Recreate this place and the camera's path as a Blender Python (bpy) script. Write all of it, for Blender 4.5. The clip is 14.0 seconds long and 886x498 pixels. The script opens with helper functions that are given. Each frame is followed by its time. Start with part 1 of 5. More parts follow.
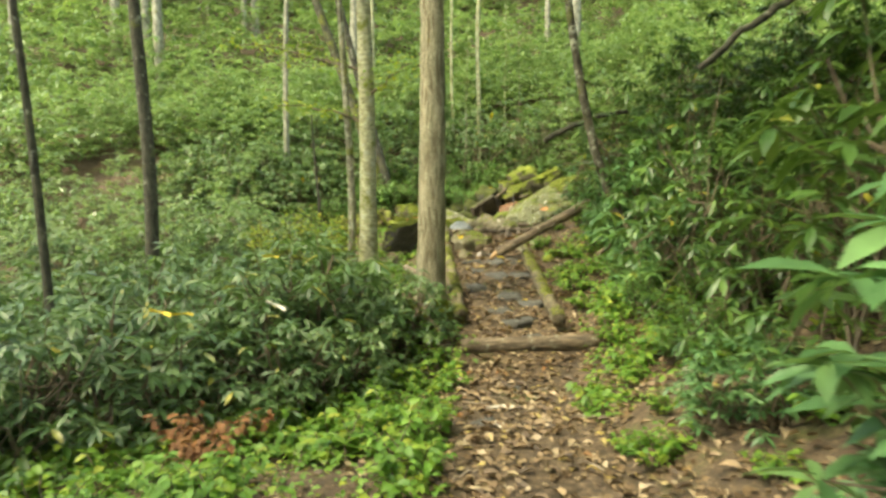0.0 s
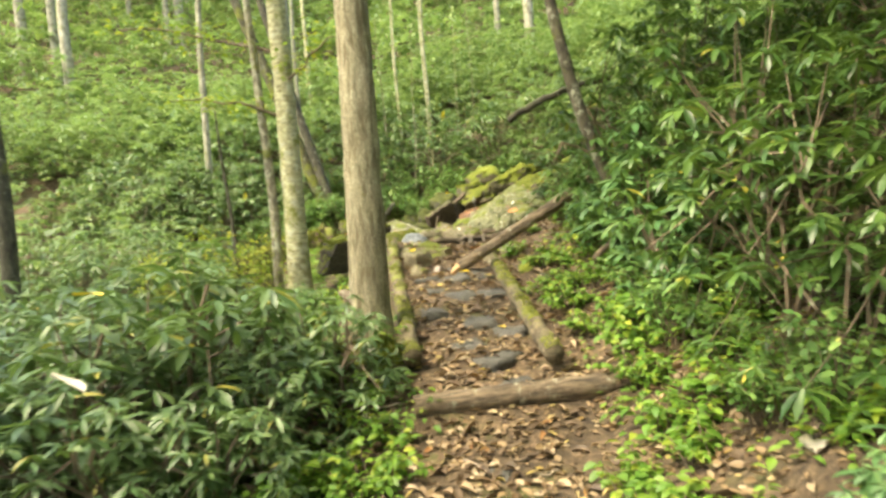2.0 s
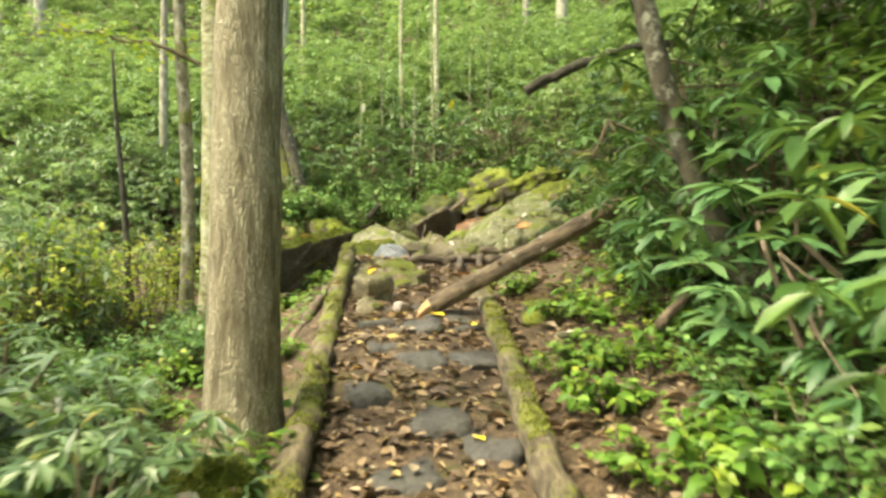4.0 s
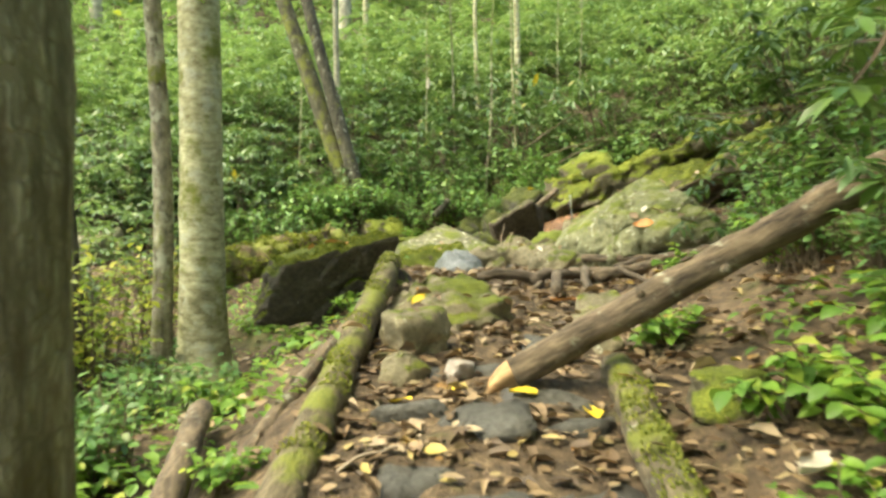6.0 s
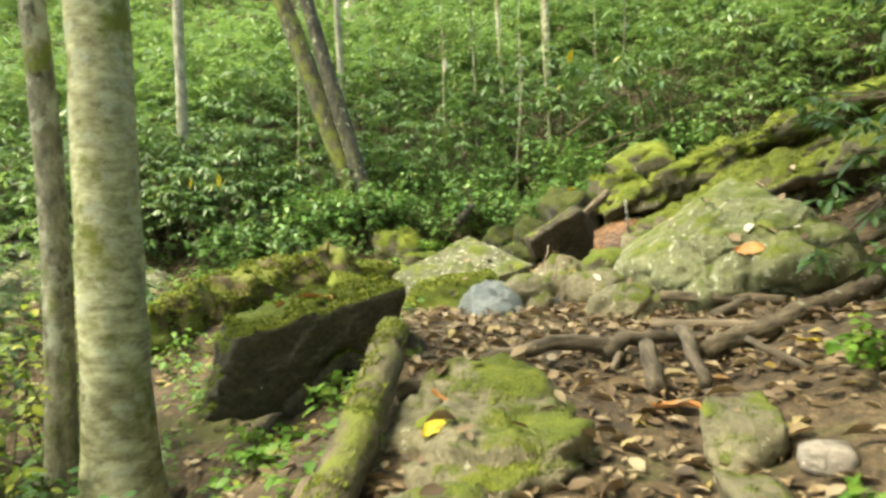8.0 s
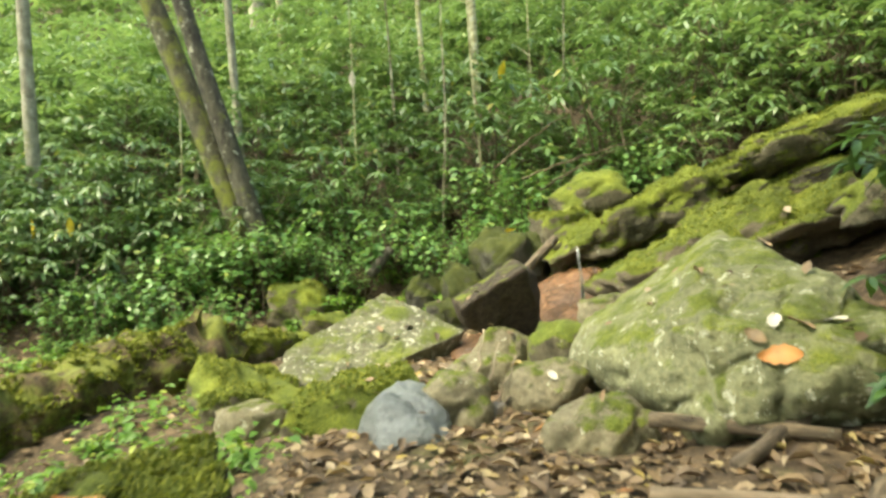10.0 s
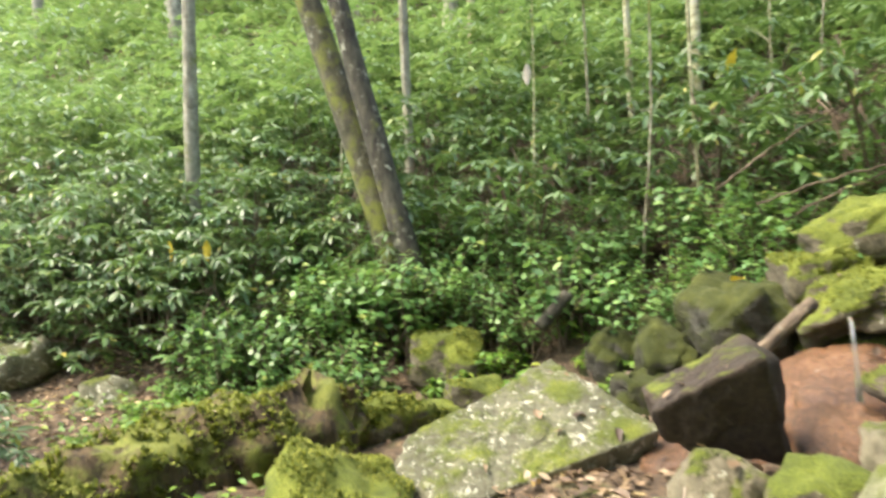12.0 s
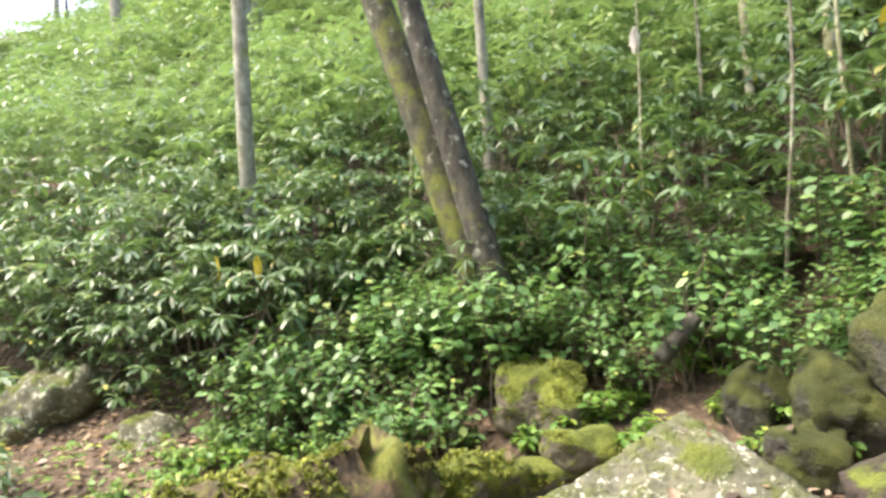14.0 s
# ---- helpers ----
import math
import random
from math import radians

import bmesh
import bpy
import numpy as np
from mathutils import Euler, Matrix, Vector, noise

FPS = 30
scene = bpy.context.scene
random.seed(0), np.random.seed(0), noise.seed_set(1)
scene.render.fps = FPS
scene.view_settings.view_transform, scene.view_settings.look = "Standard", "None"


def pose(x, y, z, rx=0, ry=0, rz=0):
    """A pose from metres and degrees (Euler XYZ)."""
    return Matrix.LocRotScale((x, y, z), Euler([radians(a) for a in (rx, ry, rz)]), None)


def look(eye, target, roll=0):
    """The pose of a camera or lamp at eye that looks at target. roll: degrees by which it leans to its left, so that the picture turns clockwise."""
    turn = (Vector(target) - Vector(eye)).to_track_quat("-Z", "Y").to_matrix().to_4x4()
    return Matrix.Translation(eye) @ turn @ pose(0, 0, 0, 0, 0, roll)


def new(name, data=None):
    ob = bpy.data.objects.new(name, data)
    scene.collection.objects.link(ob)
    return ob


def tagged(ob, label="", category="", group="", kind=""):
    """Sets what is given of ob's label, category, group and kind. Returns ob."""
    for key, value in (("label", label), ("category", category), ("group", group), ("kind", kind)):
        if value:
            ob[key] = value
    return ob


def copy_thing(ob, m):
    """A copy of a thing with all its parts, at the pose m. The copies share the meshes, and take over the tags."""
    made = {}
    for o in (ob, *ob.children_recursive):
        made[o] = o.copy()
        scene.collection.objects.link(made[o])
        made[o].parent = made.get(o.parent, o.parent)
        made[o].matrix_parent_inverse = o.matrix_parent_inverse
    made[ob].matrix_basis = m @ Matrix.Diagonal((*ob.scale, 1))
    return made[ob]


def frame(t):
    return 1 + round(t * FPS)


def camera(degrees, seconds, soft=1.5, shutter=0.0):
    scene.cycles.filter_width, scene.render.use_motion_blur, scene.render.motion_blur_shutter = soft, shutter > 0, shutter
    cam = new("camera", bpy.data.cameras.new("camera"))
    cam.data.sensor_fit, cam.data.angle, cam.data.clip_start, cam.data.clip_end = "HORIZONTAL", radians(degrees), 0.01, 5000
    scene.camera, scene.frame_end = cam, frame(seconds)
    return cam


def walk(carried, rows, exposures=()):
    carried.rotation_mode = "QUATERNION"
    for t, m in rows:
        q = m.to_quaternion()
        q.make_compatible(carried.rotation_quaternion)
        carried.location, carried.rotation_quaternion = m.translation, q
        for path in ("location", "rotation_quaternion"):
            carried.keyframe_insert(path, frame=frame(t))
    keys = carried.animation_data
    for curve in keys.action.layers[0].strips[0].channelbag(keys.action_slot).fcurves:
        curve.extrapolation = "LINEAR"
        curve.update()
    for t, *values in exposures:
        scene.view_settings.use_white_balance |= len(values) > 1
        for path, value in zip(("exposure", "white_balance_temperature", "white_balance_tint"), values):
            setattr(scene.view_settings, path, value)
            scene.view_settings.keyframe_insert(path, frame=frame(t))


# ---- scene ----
cam = camera(63.2, 14.0, soft=2.8, shutter=0.5)
PATH = [
    (0, (-0.298, 0.821, 0.962), (-0.26, 2.815, 0.811), -0.1),
    (0.5, (-0.358, 1.57, 0.897), (-0.301, 3.562, 0.735), -2.1),
    (1, (-0.297, 2.233, 0.791), (-0.209, 4.227, 0.656), -3.0),
    (1.5, (-0.186, 2.938, 0.738), (-0.081, 4.928, 0.569), -3.3),
    (2, (-0.016, 3.608, 0.675), (0.126, 5.6, 0.576), -4.0),
    (2.2, (0.01, 3.907, 0.674), (0.175, 5.898, 0.573), -3.9),
    (4.3, (0.718, 7.435, 0.676), (0.778, 9.433, 0.601), 2.2),
    (4.5, (0.769, 7.738, 0.696), (0.795, 9.735, 0.592), 2.7),
    (5, (0.817, 8.395, 0.716), (0.86, 10.391, 0.589), 1.9),
    (5.5, (0.797, 9.104, 0.672), (0.773, 11.101, 0.564), -0.1),
    (6, (0.728, 9.721, 0.66), (0.612, 11.716, 0.581), 0.1),
    (6.5, (0.704, 10.23, 0.717), (0.592, 12.225, 0.641), 0.0),
    (7, (0.654, 10.701, 0.879), (0.479, 12.693, 0.816), -1.2),
    (7.5, (0.593, 11.191, 0.921), (0.418, 13.181, 0.821), -1.3),
    (8, (0.59, 11.673, 0.988), (0.412, 13.661, 0.869), -1.5),
    (8.5, (0.545, 12.093, 1.033), (0.416, 14.085, 0.909), -1.5),
    (8.7, (0.54, 12.27, 1.094), (0.523, 14.265, 0.953), -1.4),
    (10.8, (0.964, 14.274, 1.472), (0.968, 16.273, 1.43), -2.8),
    (11, (1.021, 14.465, 1.492), (0.969, 16.464, 1.461), -1.1),
    (11.5, (1.021, 14.914, 1.48), (0.717, 16.89, 1.441), 2.0),
    (12, (0.857, 15.383, 1.556), (0.292, 17.301, 1.51), -1.1),
    (12.5, (0.9, 15.74, 1.609), (0.243, 17.628, 1.667), 0.5),
    (13, (0.755, 16.006, 1.672), (0.048, 17.877, 1.696), -0.3),
    (13.5, (0.512, 16.241, 1.706), (-0.184, 18.116, 1.698), -2.8),
    (14, (0.458, 16.521, 1.665), (-0.318, 18.364, 1.614), -2.6),
]
EXPOSURES = [(0, 2.12, 8300, -3), (1, 2.22, 8300, 1), (2, 2.5, 8300, 5), (5, 2.36, 8000, 1), (8.7, 2.24, 7900, -4), (11, 2.15, 7400, -1), (12, 2.3, 6900, 12), (14, 2.42, 6700, 19)]
walk(cam, [(t, look(eye, target, roll)) for t, eye, target, roll in PATH], EXPOSURES)


# ---- world, sun, exposure ----
world = bpy.data.worlds.new("world")
scene.world = world
world.use_nodes = True
wn = world.node_tree
sky = wn.nodes.new("ShaderNodeTexSky")
sky.sky_type = "NISHITA"
sky.sun_disc = False
sky.sun_elevation = radians(60)
sky.sun_rotation = radians(-111)
sky.dust_density = 4.0
sky.air_density = 1.2
wn.links.new(sky.outputs["Color"], wn.nodes["Background"].inputs["Color"])
wn.nodes["Background"].inputs["Strength"].default_value = 0.14
sun_data = bpy.data.lights.new("sun", "SUN")
sun_data.energy = 1.45
sun_data.angle = radians(22)
sun_data.color = (1.0, 0.95, 0.86)
sun = new("sun", sun_data)
sun.matrix_world = look((-16, 4, 30), (0, 10, 0))

from mathutils.bvhtree import BVHTree

# ---- small mathematics ----
rng = np.random.default_rng(7)


def lattice(ix, iy, s):
    n = (ix.astype(np.int64) * 374761393 + iy.astype(np.int64) * 668265263 + s * 974711) & 0x7FFFFFFF
    n = ((n ^ (n >> 13)) * 1274126177) & 0x7FFFFFFF
    return ((n ^ (n >> 16)) & 0xFFFF) / 65535.0


def value_noise(x, y, s=0):
    x, y = np.asarray(x, float), np.asarray(y, float)
    ix, iy = np.floor(x), np.floor(y)
    fx, fy = x - ix, y - iy
    fx, fy = fx * fx * (3 - 2 * fx), fy * fy * (3 - 2 * fy)
    a, b = lattice(ix, iy, s), lattice(ix + 1, iy, s)
    c, d = lattice(ix, iy + 1, s), lattice(ix + 1, iy + 1, s)
    return (a * (1 - fx) + b * fx) * (1 - fy) + (c * (1 - fx) + d * fx) * fy - 0.5


PROFILE_Y = [-400, -40, 0, 4, 7.5, 8.95, 9.25, 11, 12, 13, 14, 15, 16, 18, 20, 21.2, 23, 26, 32, 45, 70, 110, 400]
PROFILE_Z = [-3, -1, -0.7, -0.9, -1.06, -1.0, -0.86, -0.52, -0.33, -0.15, -0.02, 0.08, 0.12, 0.1, 0.05, 0.2, 1.1, 2.3, 4.9, 11.5, 24, 40, 90]


def trail_x(y):
    return np.interp(y, [-10, 0, 4, 7.5, 9, 12, 14, 16, 18, 20], [-0.5, -0.2, 0.2, 0.5, 0.75, 0.8, 0.85, 0.7, 0.6, 0.5])


def ground_z(x, y):
    """Height of the ground: the trail, the bank on one side, the drop on the other, the hill ahead."""
    x, y = np.asarray(x, float), np.asarray(y, float)
    z = np.interp(y, PROFILE_Y, PROFILE_Z)
    off = x - trail_x(y)
    right = np.clip(off - 0.75, 0, 5)
    fade = np.clip((60 - np.abs(y)) / 30, 0, 1)
    steep = np.interp(y, [0, 6, 14.6, 16.2, 17.2, 18.8, 22, 30], [0.42, 0.5, 0.46, 0.13, 0.13, 0.34, 0.42, 0.3])
    z = z + steep * right * fade + 0.16 * np.clip(off - 5.75, 0, 20) * fade
    left = np.clip(-off - 0.9, 0, 6)
    z = z - np.interp(y, [0, 10, 15, 20, 24], [0.13, 0.16, 0.12, 0.09, 0.03]) * left * fade
    ditch = np.clip((-off - 0.75) / 1.0, 0, 1) * np.interp(y, [9.5, 11.5, 17, 18.6], [0, 1, 1, 0])
    z = z - 0.38 * ditch
    on_trail = np.clip(1.4 - np.abs(off), 0, 1)
    rough = 0.16 * (1 - 0.75 * on_trail)
    z = z + rough * value_noise(x * 0.9, y * 0.9, 1) + 0.06 * value_noise(x * 3.1, y * 3.1, 2) + 0.03 * value_noise(x * 8, y * 8, 3)
    z = z - 0.38 * np.exp(-((x + 0.5) ** 2 + (y - 18.9) ** 2) / 0.3)
    z = z - 0.42 * np.exp(-((x + 1.65) ** 2 + (y - 15.2) ** 2) / 0.9)
    far = np.clip((np.hypot(x, y - 12) - 20) / 30, 0, 1)
    return z + far * 2.5 * value_noise(x * 0.09, y * 0.09, 4)


def gz(x, y):
    return float(ground_z(x, y))


# ---- materials ----
def material(name, rough=0.8, metal=0.0):
    m = bpy.data.materials.new(name)
    m.use_nodes = True
    b = m.node_tree.nodes["Principled BSDF"]
    b.inputs["Roughness"].default_value = rough
    b.inputs["Metallic"].default_value = metal
    return m, m.node_tree, b


def add(nt, kind, **values):
    n = nt.nodes.new(kind)
    for key, value in values.items():
        n.inputs[key].default_value = value
    return n


def noise_tex(nt, scale, detail=4.0, rough=0.55, stretch=None, space="Object"):
    tc = nt.nodes.new("ShaderNodeTexCoord")
    mp = nt.nodes.new("ShaderNodeMapping")
    if stretch:
        mp.inputs["Scale"].default_value = stretch
    nt.links.new(tc.outputs[space], mp.inputs["Vector"])
    n = add(nt, "ShaderNodeTexNoise", Scale=scale, Detail=detail, Roughness=rough)
    nt.links.new(mp.outputs["Vector"], n.inputs["Vector"])
    return n.outputs["Fac"]


def ramp(nt, fac, stops):
    r = nt.nodes.new("ShaderNodeValToRGB")
    e = r.color_ramp.elements
    while len(e) < len(stops):
        e.new(0.5)
    for el, (p, c) in zip(e, stops):
        el.position, el.color = p, (*c, 1)
    nt.links.new(fac, r.inputs["Fac"])
    return r.outputs["Color"]


def mix(nt, fac, a, b, blend="MIX"):
    n = nt.nodes.new("ShaderNodeMix")
    n.data_type, n.blend_type = "RGBA", blend
    for socket, v in ((n.inputs[0], fac), (n.inputs[6], a), (n.inputs[7], b)):
        if isinstance(v, (int, float)):
            socket.default_value = v
        elif isinstance(v, tuple):
            socket.default_value = (*v, 1)
        else:
            nt.links.new(v, socket)
    return n.outputs[2]


def math_node(nt, op, a, b=0.0, clamp=False):
    n = nt.nodes.new("ShaderNodeMath")
    n.operation, n.use_clamp = op, clamp
    for socket, v in ((n.inputs[0], a), (n.inputs[1], b)):
        if isinstance(v, (int, float)):
            socket.default_value = v
        else:
            nt.links.new(v, socket)
    return n.outputs[0]


def smooth_range(nt, v, lo, hi):
    n = nt.nodes.new("ShaderNodeMapRange")
    n.interpolation_type = "SMOOTHSTEP"
    n.inputs["From Min"].default_value, n.inputs["From Max"].default_value = lo, hi
    nt.links.new(v, n.inputs["Value"])
    return n.outputs["Result"]


def bump(nt, b, height, strength, distance):
    n = add(nt, "ShaderNodeBump", Strength=strength, Distance=distance)
    nt.links.new(height, n.inputs["Height"])
    nt.links.new(n.outputs["Normal"], b.inputs["Normal"])


def up_facing(nt):
    g = nt.nodes.new("ShaderNodeNewGeometry")
    s = nt.nodes.new("ShaderNodeSeparateXYZ")
    nt.links.new(g.outputs["Normal"], s.inputs["Vector"])
    return s.outputs["Z"]


def island_random(nt):
    return nt.nodes.new("ShaderNodeNewGeometry").outputs["Random Per Island"]


def leaf_material(name, stops, rough=0.42, through_light=0.35, tint=(0.2, 0.34, 0.05)):
    m, nt, b = material(name, rough)
    colour = ramp(nt, island_random(nt), stops)
    mottle = ramp(nt, noise_tex(nt, 9, 3), [(0.3, (0.72, 0.72, 0.72)), (0.7, (1.2, 1.2, 1.15))])
    colour = mix(nt, 1.0, colour, mottle, "MULTIPLY")
    nt.links.new(colour, b.inputs["Base Color"])
    t = nt.nodes.new("ShaderNodeBsdfTranslucent")
    nt.links.new(mix(nt, 0.5, colour, tint), t.inputs["Color"])
    ms = add(nt, "ShaderNodeMixShader", Fac=through_light)
    nt.links.new(b.outputs[0], ms.inputs[1])
    nt.links.new(t.outputs[0], ms.inputs[2])
    nt.links.new(ms.outputs[0], nt.nodes["Material Output"].inputs["Surface"])
    bump(nt, b, noise_tex(nt, 40, 2), 0.25, 0.004)
    return m


M_RHODO = leaf_material("rhododendron_leaf", [(0, (0.025, 0.065, 0.018)), (0.35, (0.042, 0.1, 0.024)), (0.75, (0.07, 0.145, 0.034)), (0.985, (0.11, 0.19, 0.04)), (0.997, (0.42, 0.36, 0.06))], 0.4, 0.22)
M_RHODO_BLUE = leaf_material("bluish_rhododendron_leaf", [(0, (0.052, 0.108, 0.042)), (0.5, (0.09, 0.165, 0.062)), (0.97, (0.145, 0.225, 0.085)), (0.997, (0.4, 0.36, 0.08))], 0.38, 0.25)
# Hill leaves: distance haze is put into the colour, paler and bluer.
M_HILL_HAZED = leaf_material("hillside_leaf", [(0, (0.085, 0.15, 0.065)), (0.4, (0.135, 0.22, 0.095)), (0.8, (0.2, 0.29, 0.125)), (1.0, (0.3, 0.37, 0.14))], 0.33, 0.4)
M_YOUNG = leaf_material("pale_green_rhododendron_leaf", [(0, (0.055, 0.14, 0.055)), (0.6, (0.09, 0.2, 0.078)), (1.0, (0.15, 0.27, 0.1))], 0.42, 0.25)
M_HERB = leaf_material("bright_herb_leaf", [(0, (0.08, 0.19, 0.03)), (0.5, (0.13, 0.27, 0.04)), (0.85, (0.2, 0.34, 0.05)), (1.0, (0.36, 0.4, 0.06))], 0.5, 0.4)
M_SHRUB = leaf_material("small_shrub_leaf", [(0, (0.07, 0.17, 0.05)), (0.5, (0.12, 0.25, 0.07)), (0.88, (0.19, 0.33, 0.1)), (1.0, (0.34, 0.38, 0.1))], 0.42, 0.35)
M_YELLOWISH = leaf_material("yellow_green_leaf", [(0, (0.16, 0.24, 0.03)), (0.6, (0.26, 0.33, 0.04)), (1.0, (0.45, 0.42, 0.05))], 0.5, 0.45)
M_CANOPY = leaf_material("tree_leaf", [(0, (0.11, 0.19, 0.05)), (0.6, (0.17, 0.27, 0.07)), (1.0, (0.3, 0.35, 0.09))], 0.5, 0.45)
M_LITTER = leaf_material("fallen_leaf", [(0, (0.06, 0.04, 0.025)), (0.25, (0.13, 0.085, 0.048)), (0.5, (0.2, 0.135, 0.075)), (0.72, (0.28, 0.2, 0.115)), (0.9, (0.36, 0.29, 0.2)), (0.98, (0.36, 0.28, 0.08)), (1.0, (0.26, 0.12, 0.05))], 0.6, 0.12, (0.3, 0.2, 0.1))
M_PALE_LEAF = leaf_material("pale_fallen_leaf", [(0, (0.45, 0.4, 0.32)), (0.5, (0.55, 0.51, 0.44)), (1.0, (0.62, 0.58, 0.5))], 0.6, 0.1, (0.5, 0.45, 0.35))
M_YELLOW_LEAF = leaf_material("yellow_fallen_leaf", [(0, (0.6, 0.42, 0.03)), (1.0, (0.72, 0.55, 0.06))], 0.5, 0.15, (0.5, 0.4, 0.05))
M_WITHERED = leaf_material("withered_leaf", [(0, (0.12, 0.05, 0.02)), (1.0, (0.3, 0.14, 0.05))], 0.7, 0.2, (0.3, 0.15, 0.05))
M_ORANGE_LEAF = leaf_material("orange_fallen_leaf", [(0, (0.5, 0.2, 0.06)), (1.0, (0.55, 0.28, 0.1))], 0.6, 0.1, (0.4, 0.2, 0.05))


def bark_material(name, dark, light, moss=0.3, lichen=0.2, furrow=9.0, stretch=0.16, depth=0.02, top=0.0):
    m, nt, b = material(name, 0.9)
    ridges = noise_tex(nt, furrow, 6, 0.65, (1, 1, stretch))
    fine = noise_tex(nt, furrow * 5, 4, 0.6, (1, 1, 0.4))
    broad = noise_tex(nt, 1.7, 4)
    colour = ramp(nt, ridges, [(0.33, dark), (0.5, tuple(0.55 * a + 0.45 * c for a, c in zip(dark, light))), (0.68, light)])
    colour = mix(nt, 1.0, colour, ramp(nt, broad, [(0.3, (0.75, 0.74, 0.7)), (0.7, (1.2, 1.2, 1.18))]), "MULTIPLY")
    pale = smooth_range(nt, noise_tex(nt, 7, 5, 0.7), 0.66 - lichen * 0.35, 0.78 - lichen * 0.3)
    colour = mix(nt, math_node(nt, "MULTIPLY", pale, 0.75), colour, (0.42, 0.43, 0.33))
    patch = noise_tex(nt, 3.1, 6, 0.7)
    if top:
        patch = math_node(nt, "ADD", patch, math_node(nt, "MULTIPLY", up_facing(nt), top))
    green = smooth_range(nt, patch, 0.72 - moss * 0.5, 0.86 - moss * 0.45)
    colour = mix(nt, green, colour, mix(nt, fine, (0.07, 0.1, 0.015), (0.22, 0.23, 0.04)))
    nt.links.new(colour, b.inputs["Base Color"])
    h = math_node(nt, "ADD", ridges, math_node(nt, "MULTIPLY", fine, 0.35))
    h = math_node(nt, "ADD", h, math_node(nt, "MULTIPLY", green, 0.3))
    bump(nt, b, h, 0.9, depth)
    return m


M_BARK_B = bark_material("pale_lichen_bark", (0.15, 0.14, 0.07), (0.54, 0.53, 0.35), 0.44, 0.45, 9.0, 2.2, 0.01)
M_BARK_DARK = bark_material("dark_mottled_bark", (0.022, 0.02, 0.014), (0.1, 0.095, 0.068), 0.3, 0.26, 14.0, 0.4)
M_ROOT = bark_material("dark_damp_root_bark", (0.03, 0.023, 0.016), (0.19, 0.15, 0.11), 0.1, 0.08, 20.0, 0.2, 0.012)
M_BARK_MOSSY = bark_material("mossy_bark", (0.05, 0.045, 0.03), (0.36, 0.33, 0.25), 0.46, 0.5, 12.0, 0.5)
M_BARK_OLIVE = bark_material("olive_mossy_bark", (0.03, 0.03, 0.018), (0.13, 0.125, 0.075), 0.5, 0.25, 14.0, 0.4)
M_BARK_LEAN = bark_material("dark_bark_with_pale_lichen", (0.025, 0.022, 0.015), (0.13, 0.115, 0.08), 0.36, 0.42, 10.0, 0.6, 0.015)
M_BARK_GREY = bark_material("pale_grey_bark", (0.13, 0.125, 0.09), (0.38, 0.37, 0.29), 0.35, 0.35, 8.0, 0.6, 0.01)
M_WOOD = bark_material("weathered_brown_log_bark", (0.035, 0.026, 0.018), (0.24, 0.185, 0.125), 0.12, 0.3, 26.0, 0.2, 0.025)
M_WOOD_MOSS = bark_material("moss_covered_log_bark", (0.04, 0.032, 0.02), (0.2, 0.165, 0.105), 0.32, 0.15, 22.0, 0.3, 0.03, 0.14)
M_TWIG = bark_material("twig_bark", (0.06, 0.045, 0.03), (0.22, 0.17, 0.12), 0.15, 0.15, 18.0, 0.3, 0.003)
# Rotten wood darkened all over to include the shadow on its near side.
M_ROT_SHADED = bark_material("rotten_mossy_wood", (0.022, 0.015, 0.008), (0.13, 0.09, 0.04), 0.6, 0.0, 14.0, 0.4, 0.04)
M_DEAD_BROWN = bark_material("bare_brown_wood", (0.1, 0.075, 0.05), (0.32, 0.25, 0.18), 0.0, 0.1, 14.0, 0.15, 0.006)
M_DEAD = bark_material("bare_dead_wood", (0.2, 0.16, 0.12), (0.48, 0.4, 0.31), 0.0, 0.05, 14.0, 0.15, 0.004)


